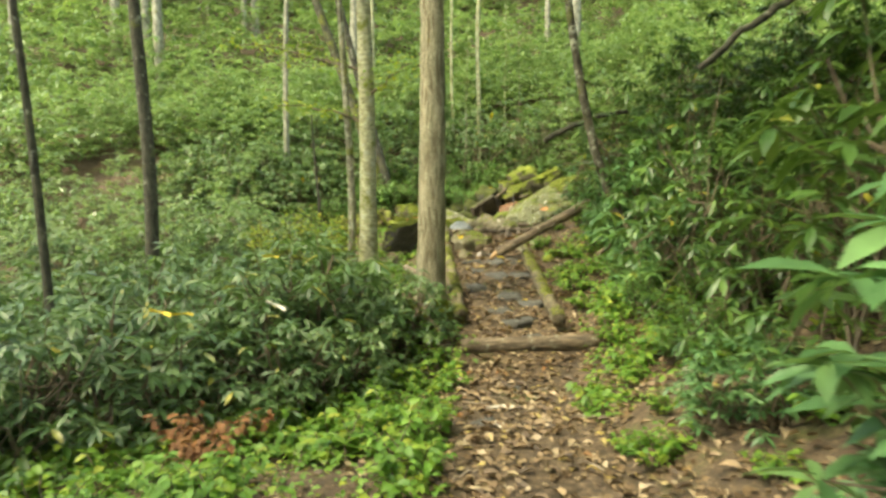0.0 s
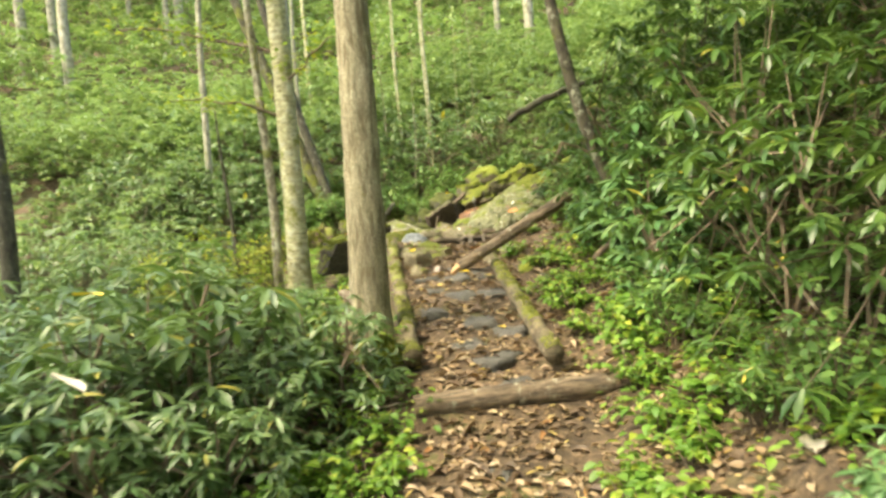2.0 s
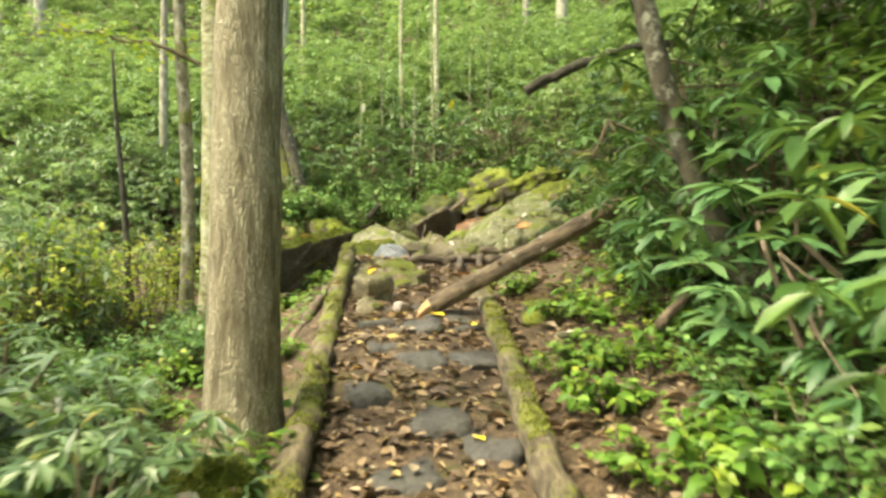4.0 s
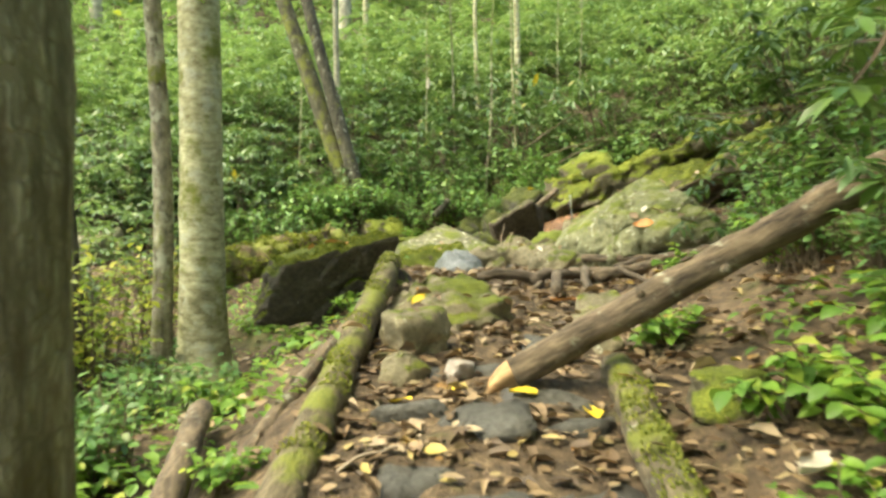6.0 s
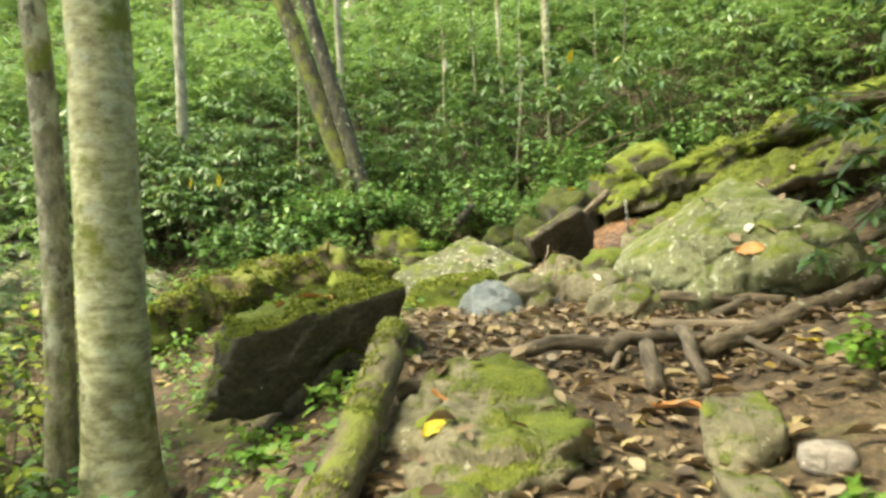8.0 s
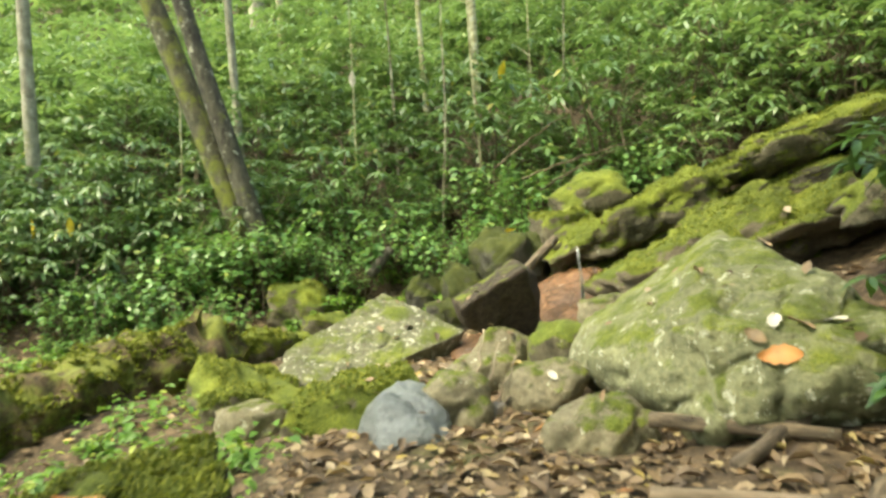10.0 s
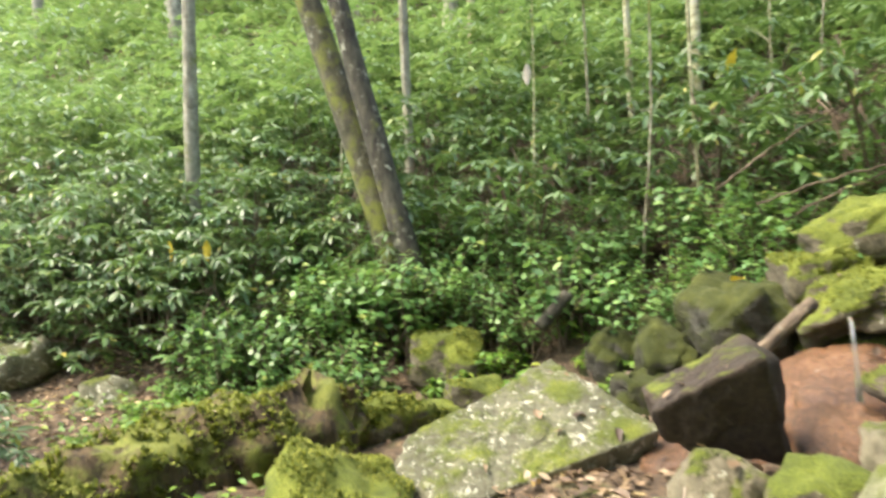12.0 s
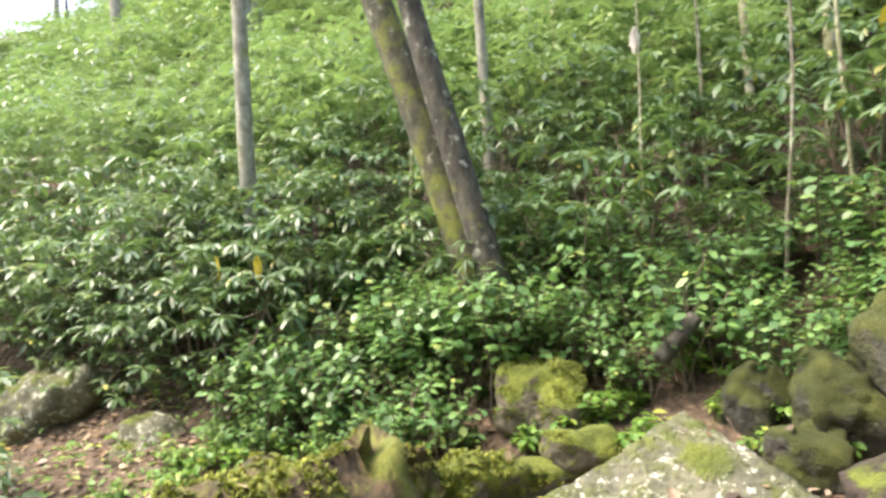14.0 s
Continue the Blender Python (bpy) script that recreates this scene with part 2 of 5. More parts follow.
def plated_bark(name, dark, light):
    """Bark broken into upright plates by dark cracks, with moss patches."""
    m, nt, b = material(name, 0.9)
    tc = nt.nodes.new("ShaderNodeTexCoord")
    mp = nt.nodes.new("ShaderNodeMapping")
    mp.inputs["Scale"].default_value = (58, 58, 15)
    warp = add(nt, "ShaderNodeTexNoise", Scale=7.0, Detail=4.0)
    nt.links.new(tc.outputs["Object"], warp.inputs["Vector"])
    shift = nt.nodes.new("ShaderNodeVectorMath")
    shift.operation = "MULTIPLY_ADD"
    shift.inputs[1].default_value = (0.07, 0.07, 0.35)
    nt.links.new(warp.outputs["Color"], shift.inputs[0])
    nt.links.new(tc.outputs["Object"], shift.inputs[2])
    nt.links.new(shift.outputs[0], mp.inputs["Vector"])
    cell = nt.nodes.new("ShaderNodeTexVoronoi")
    cell.feature = "DISTANCE_TO_EDGE"
    nt.links.new(mp.outputs["Vector"], cell.inputs["Vector"])
    cell.inputs["Scale"].default_value = 1.0
    plate = smooth_range(nt, cell.outputs["Distance"], 0.0, 0.34)
    ridge = smooth_range(nt, noise_tex(nt, 22, 5, 0.6, (1, 1, 0.16)), 0.3, 0.62)
    plate = math_node(nt, "MULTIPLY", math_node(nt, "ADD", math_node(nt, "MULTIPLY", plate, 0.6), 0.4), ridge)
    fine = noise_tex(nt, 60, 4, 0.65, (1, 1, 0.35))
    broad = noise_tex(nt, 2.6, 5, 0.6, (1, 1, 0.5))
    colour = mix(nt, plate, dark, mix(nt, fine, tuple(0.7 * c for c in light), light))
    colour = mix(nt, 1.0, colour, ramp(nt, broad, [(0.3, (0.68, 0.64, 0.58)), (0.68, (1.22, 1.22, 1.2))]), "MULTIPLY")
    green = smooth_range(nt, noise_tex(nt, 3.3, 6, 0.7), 0.6, 0.72)
    colour = mix(nt, math_node(nt, "MULTIPLY", green, 0.85), colour, mix(nt, fine, (0.1, 0.1, 0.02), (0.26, 0.23, 0.04)))
    nt.links.new(colour, b.inputs["Base Color"])
    h = math_node(nt, "ADD", plate, math_node(nt, "MULTIPLY", fine, 0.4))
    bump(nt, b, h, 1.0, 0.016)
    return m


M_BARK_A = plated_bark("plated_grey_brown_bark", (0.12, 0.1, 0.055), (0.6, 0.56, 0.4))


def broken_wood():
    m, nt, b = material("fresh_broken_wood", 0.75)
    n = noise_tex(nt, 24, 4, 0.6, (1, 1, 0.15))
    nt.links.new(ramp(nt, n, [(0.3, (0.24, 0.13, 0.06)), (0.6, (0.46, 0.3, 0.15)), (0.8, (0.54, 0.39, 0.22))]), b.inputs["Base Color"])
    bump(nt, b, n, 0.6, 0.01)
    return m


M_BROKEN = broken_wood()


def rock_material(name, dark, light, moss=0.5, lichen=0.3, rough=0.85, bed=1.0, edge=0.06, spot=11.0, moss_tone=1.0):
    """Stone with grain, bedding, pale lichen spots, and moss on what faces up."""
    m, nt, b = material(name, rough)
    grain = noise_tex(nt, 26, 5, 0.65, (1, 1, bed))
    broad = noise_tex(nt, 2.3, 6, 0.6)
    colour = ramp(nt, grain, [(0.3, dark), (0.7, light)])
    colour = mix(nt, 1.0, colour, ramp(nt, broad, [(0.3, (0.5, 0.5, 0.48)), (0.72, (1.1, 1.08, 1.02))]), "MULTIPLY")
    spots = smooth_range(nt, noise_tex(nt, spot, 5, 0.72), 0.7 - lichen * 0.28, 0.74 - lichen * 0.26)
    colour = mix(nt, math_node(nt, "MULTIPLY", spots, 0.8), colour, (0.47, 0.48, 0.37))
    up = smooth_range(nt, up_facing(nt), 0.0, 0.8)
    patch = noise_tex(nt, 3.4, 6, 0.68)
    cover = math_node(nt, "ADD", math_node(nt, "MULTIPLY", up, 0.32), patch)
    cover = smooth_range(nt, cover, 1.03 - moss * 0.45 - edge, 1.03 - moss * 0.45 + edge)
    fuzz = noise_tex(nt, 70, 3, 0.7)
    mossy = ramp(nt, math_node(nt, "ADD", math_node(nt, "MULTIPLY", fuzz, 0.5), math_node(nt, "MULTIPLY", noise_tex(nt, 5, 4), 0.5)), [(p, tuple(c * moss_tone for c in tone)) for p, tone in ((0.32, (0.045, 0.065, 0.008)), (0.5, (0.115, 0.145, 0.017)), (0.68, (0.24, 0.27, 0.035)))])
    colour = mix(nt, cover, colour, mossy)
    nt.links.new(colour, b.inputs["Base Color"])
    r = math_node(nt, "MULTIPLY", cover, 0.95 - rough)
    nt.links.new(math_node(nt, "ADD", r, rough), b.inputs["Roughness"])
    h = math_node(nt, "ADD", grain, math_node(nt, "MULTIPLY", math_node(nt, "MULTIPLY", cover, fuzz), 1.3))
    h = math_node(nt, "ADD", h, math_node(nt, "MULTIPLY", noise_tex(nt, 9, 6, 0.7), 1.6))
    h = math_node(nt, "ADD", h, math_node(nt, "MULTIPLY", cover, 0.5))
    bump(nt, b, h, 1.0, 0.02)
    return m


M_ROCK_LICHEN = rock_material("lichen_spotted_rock", (0.1, 0.1, 0.06), (0.23, 0.23, 0.145), 0.43, 0.52, edge=0.09, spot=15.0)
M_ROCK_GREEN = rock_material("pale_green_lichen_rock", (0.15, 0.16, 0.085), (0.3, 0.31, 0.18), 0.5, 0.45, edge=0.13, spot=11.0)
M_ROCK_MOSS = rock_material("moss_covered_rock", (0.07, 0.062, 0.04), (0.19, 0.17, 0.11), 1.05, 0.2, moss_tone=1.15)
# Damp dark moss, toned down further to carry shade from the ledge.
M_ROCK_DAMP_SHADED = rock_material("damp_dark_mossy_rock", (0.02, 0.02, 0.014), (0.075, 0.072, 0.05), 1.15, 0.1, 0.6, edge=0.1, moss_tone=0.42)
M_ROCK_LEDGE = rock_material("mossy_bedded_rock", (0.09, 0.077, 0.054), (0.25, 0.215, 0.15), 0.82, 0.2, 0.85, 6.0)
# Stone coloured dark to stand for shade on undercut fronts and undersides.
M_ROCK_SLAB_SHADED = rock_material("dark_slab_rock", (0.035, 0.03, 0.022), (0.12, 0.105, 0.075), 0.78, 0.1)
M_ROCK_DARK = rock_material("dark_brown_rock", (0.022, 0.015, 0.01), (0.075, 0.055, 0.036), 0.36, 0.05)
M_ROCK_PATH = rock_material("dark_grey_trail_stone", (0.05, 0.05, 0.045), (0.12, 0.118, 0.108), 0.0, 0.05, 0.65)
M_ROCK_TAN = rock_material("tan_mossy_stone", (0.16, 0.14, 0.09), (0.33, 0.3, 0.2), 0.5, 0.3)
M_ROCK_BLUE = rock_material("wet_blue_grey_rock", (0.12, 0.14, 0.16), (0.24, 0.27, 0.29), 0.0, 0.0, 0.3)
M_ROCK_PALE = rock_material("pale_quartz_stone", (0.32, 0.28, 0.25), (0.5, 0.45, 0.42), 0.0, 0.0, 0.6)
M_ROCK_RUST = rock_material("wet_rust_orange_rock", (0.1, 0.05, 0.024), (0.22, 0.12, 0.064), 0.0, 0.0, 0.25)


def soil_material():
    m, nt, b = material("leaf_strewn_soil", 0.9)
    a, c, d = noise_tex(nt, 1.1, 6, 0.65), noise_tex(nt, 14, 5, 0.7), noise_tex(nt, 55, 3, 0.6)
    colour = ramp(nt, c, [(0.3, (0.03, 0.021, 0.013)), (0.5, (0.085, 0.06, 0.035)), (0.64, (0.17, 0.125, 0.075)), (0.78, (0.28, 0.21, 0.13))])
    colour = mix(nt, 1.0, colour, ramp(nt, a, [(0.32, (0.6, 0.58, 0.55)), (0.68, (1.25, 1.2, 1.15))]), "MULTIPLY")
    colour = mix(nt, 1.0, colour, ramp(nt, d, [(0.3, (0.7, 0.7, 0.7)), (0.7, (1.25, 1.25, 1.25))]), "MULTIPLY")
    green = smooth_range(nt, noise_tex(nt, 0.8, 5, 0.7), 0.56, 0.68)
    colour = mix(nt, math_node(nt, "MULTIPLY", green, 0.6), colour, (0.09, 0.11, 0.025))
    nt.links.new(colour, b.inputs["Base Color"])
    bump(nt, b, math_node(nt, "ADD", c, math_node(nt, "MULTIPLY", d, 0.5)), 0.9, 0.03)
    return m


M_SOIL = soil_material()


# ---- mesh helpers ----
def mesh_from(name, verts, faces, mat, smooth=False):
    me = bpy.data.meshes.new(name)
    me.from_pydata([tuple(v) for v in verts], [], faces)
    me.materials.append(mat)
    if smooth:
        me.polygons.foreach_set("use_smooth", [True] * len(me.polygons))
    me.update()
    return me


def part(name, me, parent, label=""):
    ob = new(name, me)
    ob.parent = parent
    if label:
        tagged(ob, label)
    return ob


def empty(name, m=None):
    ob = new(name)
    ob.empty_display_size = 0.2
    if m is not None:
        ob.matrix_world = m
    return ob


def tube(path, radii, sides=8, wobble=0.0, s=0, caps=True):
    """A closed tube along a path of points; wobble roughens its radius."""
    path = [Vector(p) for p in path]
    verts, faces = [], []
    side = None
    for i, p in enumerate(path):
        d = (path[min(i + 1, len(path) - 1)] - path[max(i - 1, 0)]).normalized()
        if side is None:
            side = d.orthogonal().normalized()
        side = (side - d * side.dot(d)).normalized()
        up = d.cross(side)
        for k in range(sides):
            a = 2 * math.pi * k / sides
            r = radii[i]
            if wobble:
                q = Vector((math.cos(a) * 1.3, math.sin(a) * 1.3, i * 0.55 + s * 7.3))
                r *= 1 + wobble * noise.noise(q) + wobble * 0.5 * noise.noise(q * 2.7)
            verts.append(p + side * (math.cos(a) * r) + up * (math.sin(a) * r))
    n = len(path)
    for i in range(n - 1):
        for k in range(sides):
            k2 = (k + 1) % sides
            faces.append((i * sides + k, i * sides + k2, (i + 1) * sides + k2, (i + 1) * sides + k))
    if caps:
        faces.append(tuple(range(sides - 1, -1, -1)))
        faces.append(tuple((n - 1) * sides + k for k in range(sides)))
    return verts, faces


def join(pieces):
    verts, faces = [], []
    for v, f in pieces:
        o = len(verts)
        verts.extend(v)
        faces.extend(tuple(i + o for i in q) for q in f)
    return verts, faces


def curve_points(a, b, n, sag=0.0, jitter=0.0, r=random):
    a, b = Vector(a), Vector(b)
    out = []
    for i in range(n):
        u = i / (n - 1)
        p = a.lerp(b, u)
        p.z += sag * 4 * u * (1 - u)
        if 0 < i < n - 1:
            p += Vector((r.uniform(-1, 1), r.uniform(-1, 1), r.uniform(-1, 1))) * jitter
        out.append(p)
    return out


# Leaf outline along its length: width at 0.3 and 0.7 of it
def leaf_template(width, w1=0.85, w2=1.0, fold=0.18, droop=0.25, fine=True):
    if fine:
        v = [(0, 0, 0), (0, 0.33, -droop * 0.06), (0, 0.7, -droop * 0.4), (0, 1, -droop),
             (-width * w1 / 2, 0.33, fold * width - droop * 0.06), (-width * w2 / 2, 0.68, fold * width - droop * 0.4),
             (width * w1 / 2, 0.33, fold * width - droop * 0.06), (width * w2 / 2, 0.68, fold * width - droop * 0.4)]
        f = [(0, 1, 4), (1, 2, 5, 4), (2, 3, 5), (0, 6, 1), (1, 6, 7, 2), (2, 7, 3)]
    else:
        v = [(0, 0, 0), (-width * 0.42, 0.36, fold * width), (-width * 0.4, 0.72, -droop * 0.4), (0, 1, -droop), (width * 0.4, 0.72, -droop * 0.4), (width * 0.42, 0.36, fold * width)]
        f = [(0, 5, 4, 1), (1, 4, 3, 2)]
    return np.array(v, float), f


def leaves_mesh(name, template, places, heads, pitches, rolls, sizes, mat):
    """One mesh of many leaves: root places, compass heads, pitch above level, roll and length."""
    v, f = template
    n = len(places)
    places, heads, pitches, rolls, sizes = (np.asarray(a, float) for a in (places, heads, pitches, rolls, sizes))
    p = v[None] * sizes[:, None, None]
    c, s = np.cos(rolls)[:, None], np.sin(rolls)[:, None]
    x, y, z = p[..., 0] * c + p[..., 2] * s, p[..., 1], -p[..., 0] * s + p[..., 2] * c
    c, s = np.cos(pitches)[:, None], np.sin(pitches)[:, None]
    y, z = y * c - z * s, y * s + z * c
    c, s = np.cos(heads)[:, None], np.sin(heads)[:, None]
    x, y = x * c - y * s, x * s + y * c
    allv = np.stack([x, y, z], -1) + places[:, None]
    k = len(v)
    loops = np.concatenate([np.array(q) for q in f])
    counts = np.array([len(q) for q in f])
    me = bpy.data.meshes.new(name)
    me.vertices.add(n * k)
    me.vertices.foreach_set("co", allv.reshape(-1))
    li = (loops[None] + (np.arange(n) * k)[:, None]).reshape(-1)
    me.loops.add(len(li))
    me.loops.foreach_set("vertex_index", li.astype(np.int32))
    tot = np.tile(counts, n)
    me.polygons.add(len(tot))
    me.polygons.foreach_set("loop_start", np.concatenate([[0], np.cumsum(tot)[:-1]]).astype(np.int32))
    me.polygons.foreach_set("loop_total", tot.astype(np.int32))
    me.materials.append(mat)
    me.update(calc_edges=True)
    me.validate()
    return me


LEAF_LONG = leaf_template(0.27, 0.8, 1.0, 0.2, 0.22)
LEAF_LONG_PLAIN = leaf_template(0.3, fold=0.15, droop=0.2, fine=False)
LEAF_OVAL = leaf_template(0.55, 1.0, 0.9, 0.18, 0.2)
LEAF_OVAL_PLAIN = leaf_template(0.6, fold=0.1, droop=0.15, fine=False)
LEAF_FALLEN = leaf_template(0.58, 0.95, 0.85, 0.16, -0.08)
LEAF_FALLEN_NARROW = leaf_template(0.4, 1.0, 0.7, 0.5, 0.2)


def rosettes(r, tips, per, length, droop):
    """Whorls of leaves at branch tips: places, heads, pitches, rolls, sizes."""
    P, H, T, R, S = [], [], [], [], []
    for tip in tips:
        n = r.randint(per - 2, per + 2)
        h0 = r.uniform(0, 6.28)
        tilt = r.uniform(-0.3, 0.3)
        whorl = r.uniform(0.8, 1.2) * length
        for k in range(n):
            h = h0 + 6.283 * k / n + r.uniform(-0.25, 0.25)
            P.append((tip[0], tip[1], tip[2] + r.uniform(-0.02, 0.02)))
            H.append(h)
            T.append(r.uniform(-droop, 0.3) + tilt * math.cos(h - h0))
            R.append(r.uniform(-0.4, 0.4))
            S.append(whorl * r.uniform(0.7, 1.15))
    return P, H, T, R, S


def rhododendron(s, radius, height, tips, mat, per=9, length=0.15, template=LEAF_LONG, label="evergreen rhododendron shrub with long leathery leaves", spread=0.35):
    """An evergreen shrub: crooked stems and whorls of long leaves over an uneven dome."""
    r = random.Random(s)
    shrub = empty("rhododendron")
    ends, pieces = [], []
    for _ in range(6):
        a, q = r.uniform(0, 6.28), r.uniform(0.2, 0.85)
        ends.append(Vector((math.cos(a) * radius * q, math.sin(a) * radius * q, height * r.uniform(0.5, 0.95) * (1 - 0.3 * q))))
    for e in ends:
        path = curve_points((r.uniform(-0.1, 0.1), r.uniform(-0.1, 0.1), -0.25), e, 6, 0.1 * height, 0.05 * height, r)
        pieces.append(tube(path, [0.024 - 0.003 * i for i in range(6)], 4, caps=False))
    points = []
    for i in range(tips):
        a, u = r.uniform(0, 6.28), r.random()
        q = math.sqrt(r.random())
        dome = math.sqrt(max(0, 1 - q * q * 0.85))
        z = height * dome * (r.uniform(0.72, 1.08) if u > spread else r.uniform(0.1, 0.75))
        lump = 1 + 0.22 * noise.noise(Vector((math.cos(a) * q * 2.1, math.sin(a) * q * 2.1, s * 3.1)))
        p = Vector((math.cos(a) * q * radius * lump, math.sin(a) * q * radius * lump, max(0.05, z * lump)))
        points.append(p)
        if i % 3 == 0:
            e = min(ends, key=lambda w: (w - p).length)
            start = e.lerp(Vector((0, 0, 0)), r.uniform(0, 0.4))
            pieces.append(tube([start, start.lerp(p, 0.55) + Vector((0, 0, -0.04)), p], [0.009, 0.007, 0.004], 3, caps=False))
    tagged(part("branchwork", mesh_from("branchwork", *join(pieces), M_TWIG), shrub), kind="stuff")
    tagged(part("foliage", leaves_mesh("foliage", template, *rosettes(r, points, per, length, 0.55), mat), shrub), kind="stuff")
    return tagged(shrub, label, "shrub")


def leafy_shrub(s, radius, height, sprays, mat, leaf=0.07, name="leafy_shrub", label="low shrub with small oval green leaves", template=LEAF_OVAL, kind="shrub"):
    """Thin arching stems set with paired oval leaves."""
    r = random.Random(s)
    shrub = empty(name)
    pieces, P, H, T, R, S = [], [], [], [], [], []
    for _ in range(sprays):
        a, q = r.uniform(0, 6.28), r.uniform(0.25, 1.0)
        base = Vector((r.uniform(-0.4, 0.4) * radius, r.uniform(-0.4, 0.4) * radius, -0.08))
        tip = base + Vector((math.cos(a) * radius * q * 0.8, math.sin(a) * radius * q * 0.8, height * r.uniform(0.45, 1.05)))
        path = curve_points(base, tip, 6, 0.16 * height, 0.03 * height, r)
        pieces.append(tube(path, [0.006, 0.006, 0.005, 0.004, 0.003, 0.002], 3, caps=False))
        n = r.randint(8, 13)
        for k in range(n):
            u = 0.3 + 0.7 * k / (n - 1)
            i = min(4, int(u * 5))
            p = path[i].lerp(path[i + 1], u * 5 - i)
            P.append(p)
            H.append(a + (1.2 if k % 2 else -1.2) + r.uniform(-0.6, 0.6) - math.pi / 2)
            T.append(r.uniform(-0.45, 0.35))
            R.append(r.uniform(-0.5, 0.5))
            S.append(leaf * r.uniform(0.65, 1.3))
    tagged(part("branchwork", mesh_from("branchwork", *join(pieces), M_TWIG), shrub), kind="stuff")
    tagged(part("foliage", leaves_mesh("foliage", template, P, H, T, R, S, mat), shrub), kind="stuff")
    return tagged(shrub, label, kind)


def rock(name, place, size, mat, s, turn=(0, 0, 0), cuts=8, rough=0.11, detail=4, label="", parent=None, sharp=20.0, group="", tilt=0.2, faces=()):
    """A broken boulder: a block whose faces and corners are cut by tilted planes, then roughened."""
    r = random.Random(s)
    planes = [(Vector(n).normalized(), 1.0) for n in ((1, r.uniform(-tilt, tilt), r.uniform(-tilt, tilt)), (-1, r.uniform(-tilt, tilt), r.uniform(-tilt, tilt)), (r.uniform(-tilt, tilt), 1, r.uniform(-tilt, tilt)), (r.uniform(-tilt, tilt), -1, r.uniform(-tilt, tilt)), (r.uniform(-.15, .15), r.uniform(-.15, .15), 1), (0, 0, -1))]
    for _ in range(cuts):
        planes.append((Vector((r.uniform(-1, 1), r.uniform(-1, 1), r.uniform(-0.3, 1))).normalized(), r.uniform(0.82, 1.12)))
    planes += [(Vector(n).normalized(), h) for n, h in faces]
    bm = bmesh.new()
    bmesh.ops.create_icosphere(bm, subdivisions=detail, radius=1)
    half = Vector(size) / 2
    for v in bm.verts:
        d = v.co.normalized()
        total = 0.0
        for n, h in planes:
            c = d.dot(n)
            if c > 0.02:
                total += (c / h) ** sharp
        q = d * total ** (-1 / sharp)
        w = Vector((q.x * half.x, q.y * half.y, q.z * half.z))
        g = w + Vector((s * 3.7, s * 1.3, s * 5.1))
        w += d * min(size) * (rough * 1.8 * noise.noise(g * 1.9) + rough * 1.1 * noise.noise(g * 4.7) - rough * 0.9 * (1 - min(1, abs(noise.noise(g * 3.1)) * 7)) + rough * 0.6 * noise.noise(g * 11) + rough * 0.35 * abs(noise.noise(g * 24)))
        v.co = w
    me = bpy.data.meshes.new(name)
    bm.to_mesh(me)
    bm.free()
    me.polygons.foreach_set("use_smooth", [True] * len(me.polygons))
    me.materials.append(mat)
    ob = new(name, me)
    ob.matrix_world = turn if isinstance(turn, Matrix) else pose(*place, *turn)
    if parent:
        ob.parent = parent
        return ob
    return tagged(ob, label, "rock", group)


def hewn(name, centre, planes, mat, s, label, detail=6, sharp=26.0, rough=0.02, size=(1, 1, 1), steps=(), parent=None):
    """A boulder bounded by tilted faces (normal, a point on it); steps drop what lies beyond a crack."""
    c = Vector(centre)
    walls = []
    for n, p in planes:
        n = Vector(n).normalized()
        walls.append((n, max(0.03, n.dot(Vector(p) - c))))
    bm = bmesh.new()
    bmesh.ops.create_icosphere(bm, subdivisions=detail, radius=1)
    for v in bm.verts:
        d = Vector((v.co.x * size[0], v.co.y * size[1], v.co.z * size[2])).normalized()
        total = sum((d.dot(n) / h) ** sharp for n, h in walls if d.dot(n) > 0.001)
        w = d * total ** (-1 / sharp)
        g = w + Vector((s * 3.7, s * 1.3, s * 5.1))
        bend = Vector((noise.noise(g * 2), noise.noise(g * 2 + Vector((9, 0, 0))), noise.noise(g * 2 + Vector((0, 9, 0)))))
        for n, p, depth in steps:
            x = Vector(n).normalized().dot(w + c - Vector(p) + bend * 0.1)
            w = w * (1 - depth * min(1, max(0, x / 0.03)) * max(0.0, 1 - max(0, x) * 0.9))
        w += d * rough * (2.2 * noise.noise(g * 2.3) + 1.5 * noise.noise(g * 5.3) - 1.6 * (1 - min(1, abs(noise.noise(g * 3.1)) * 8)) + 0.8 * noise.noise(g * 12) + 0.6 * abs(noise.noise(g * 26)))
        v.co = w
    me = bpy.data.meshes.new(name)
    bm.to_mesh(me)
    bm.free()
    me.polygons.foreach_set("use_smooth", [True] * len(me.polygons))
    me.materials.append(mat)
    ob = new(name, me)
    ob.matrix_world = Matrix.Translation(c)
    if parent:
        ob.parent = parent
        return ob
    return tagged(ob, label, "rock")


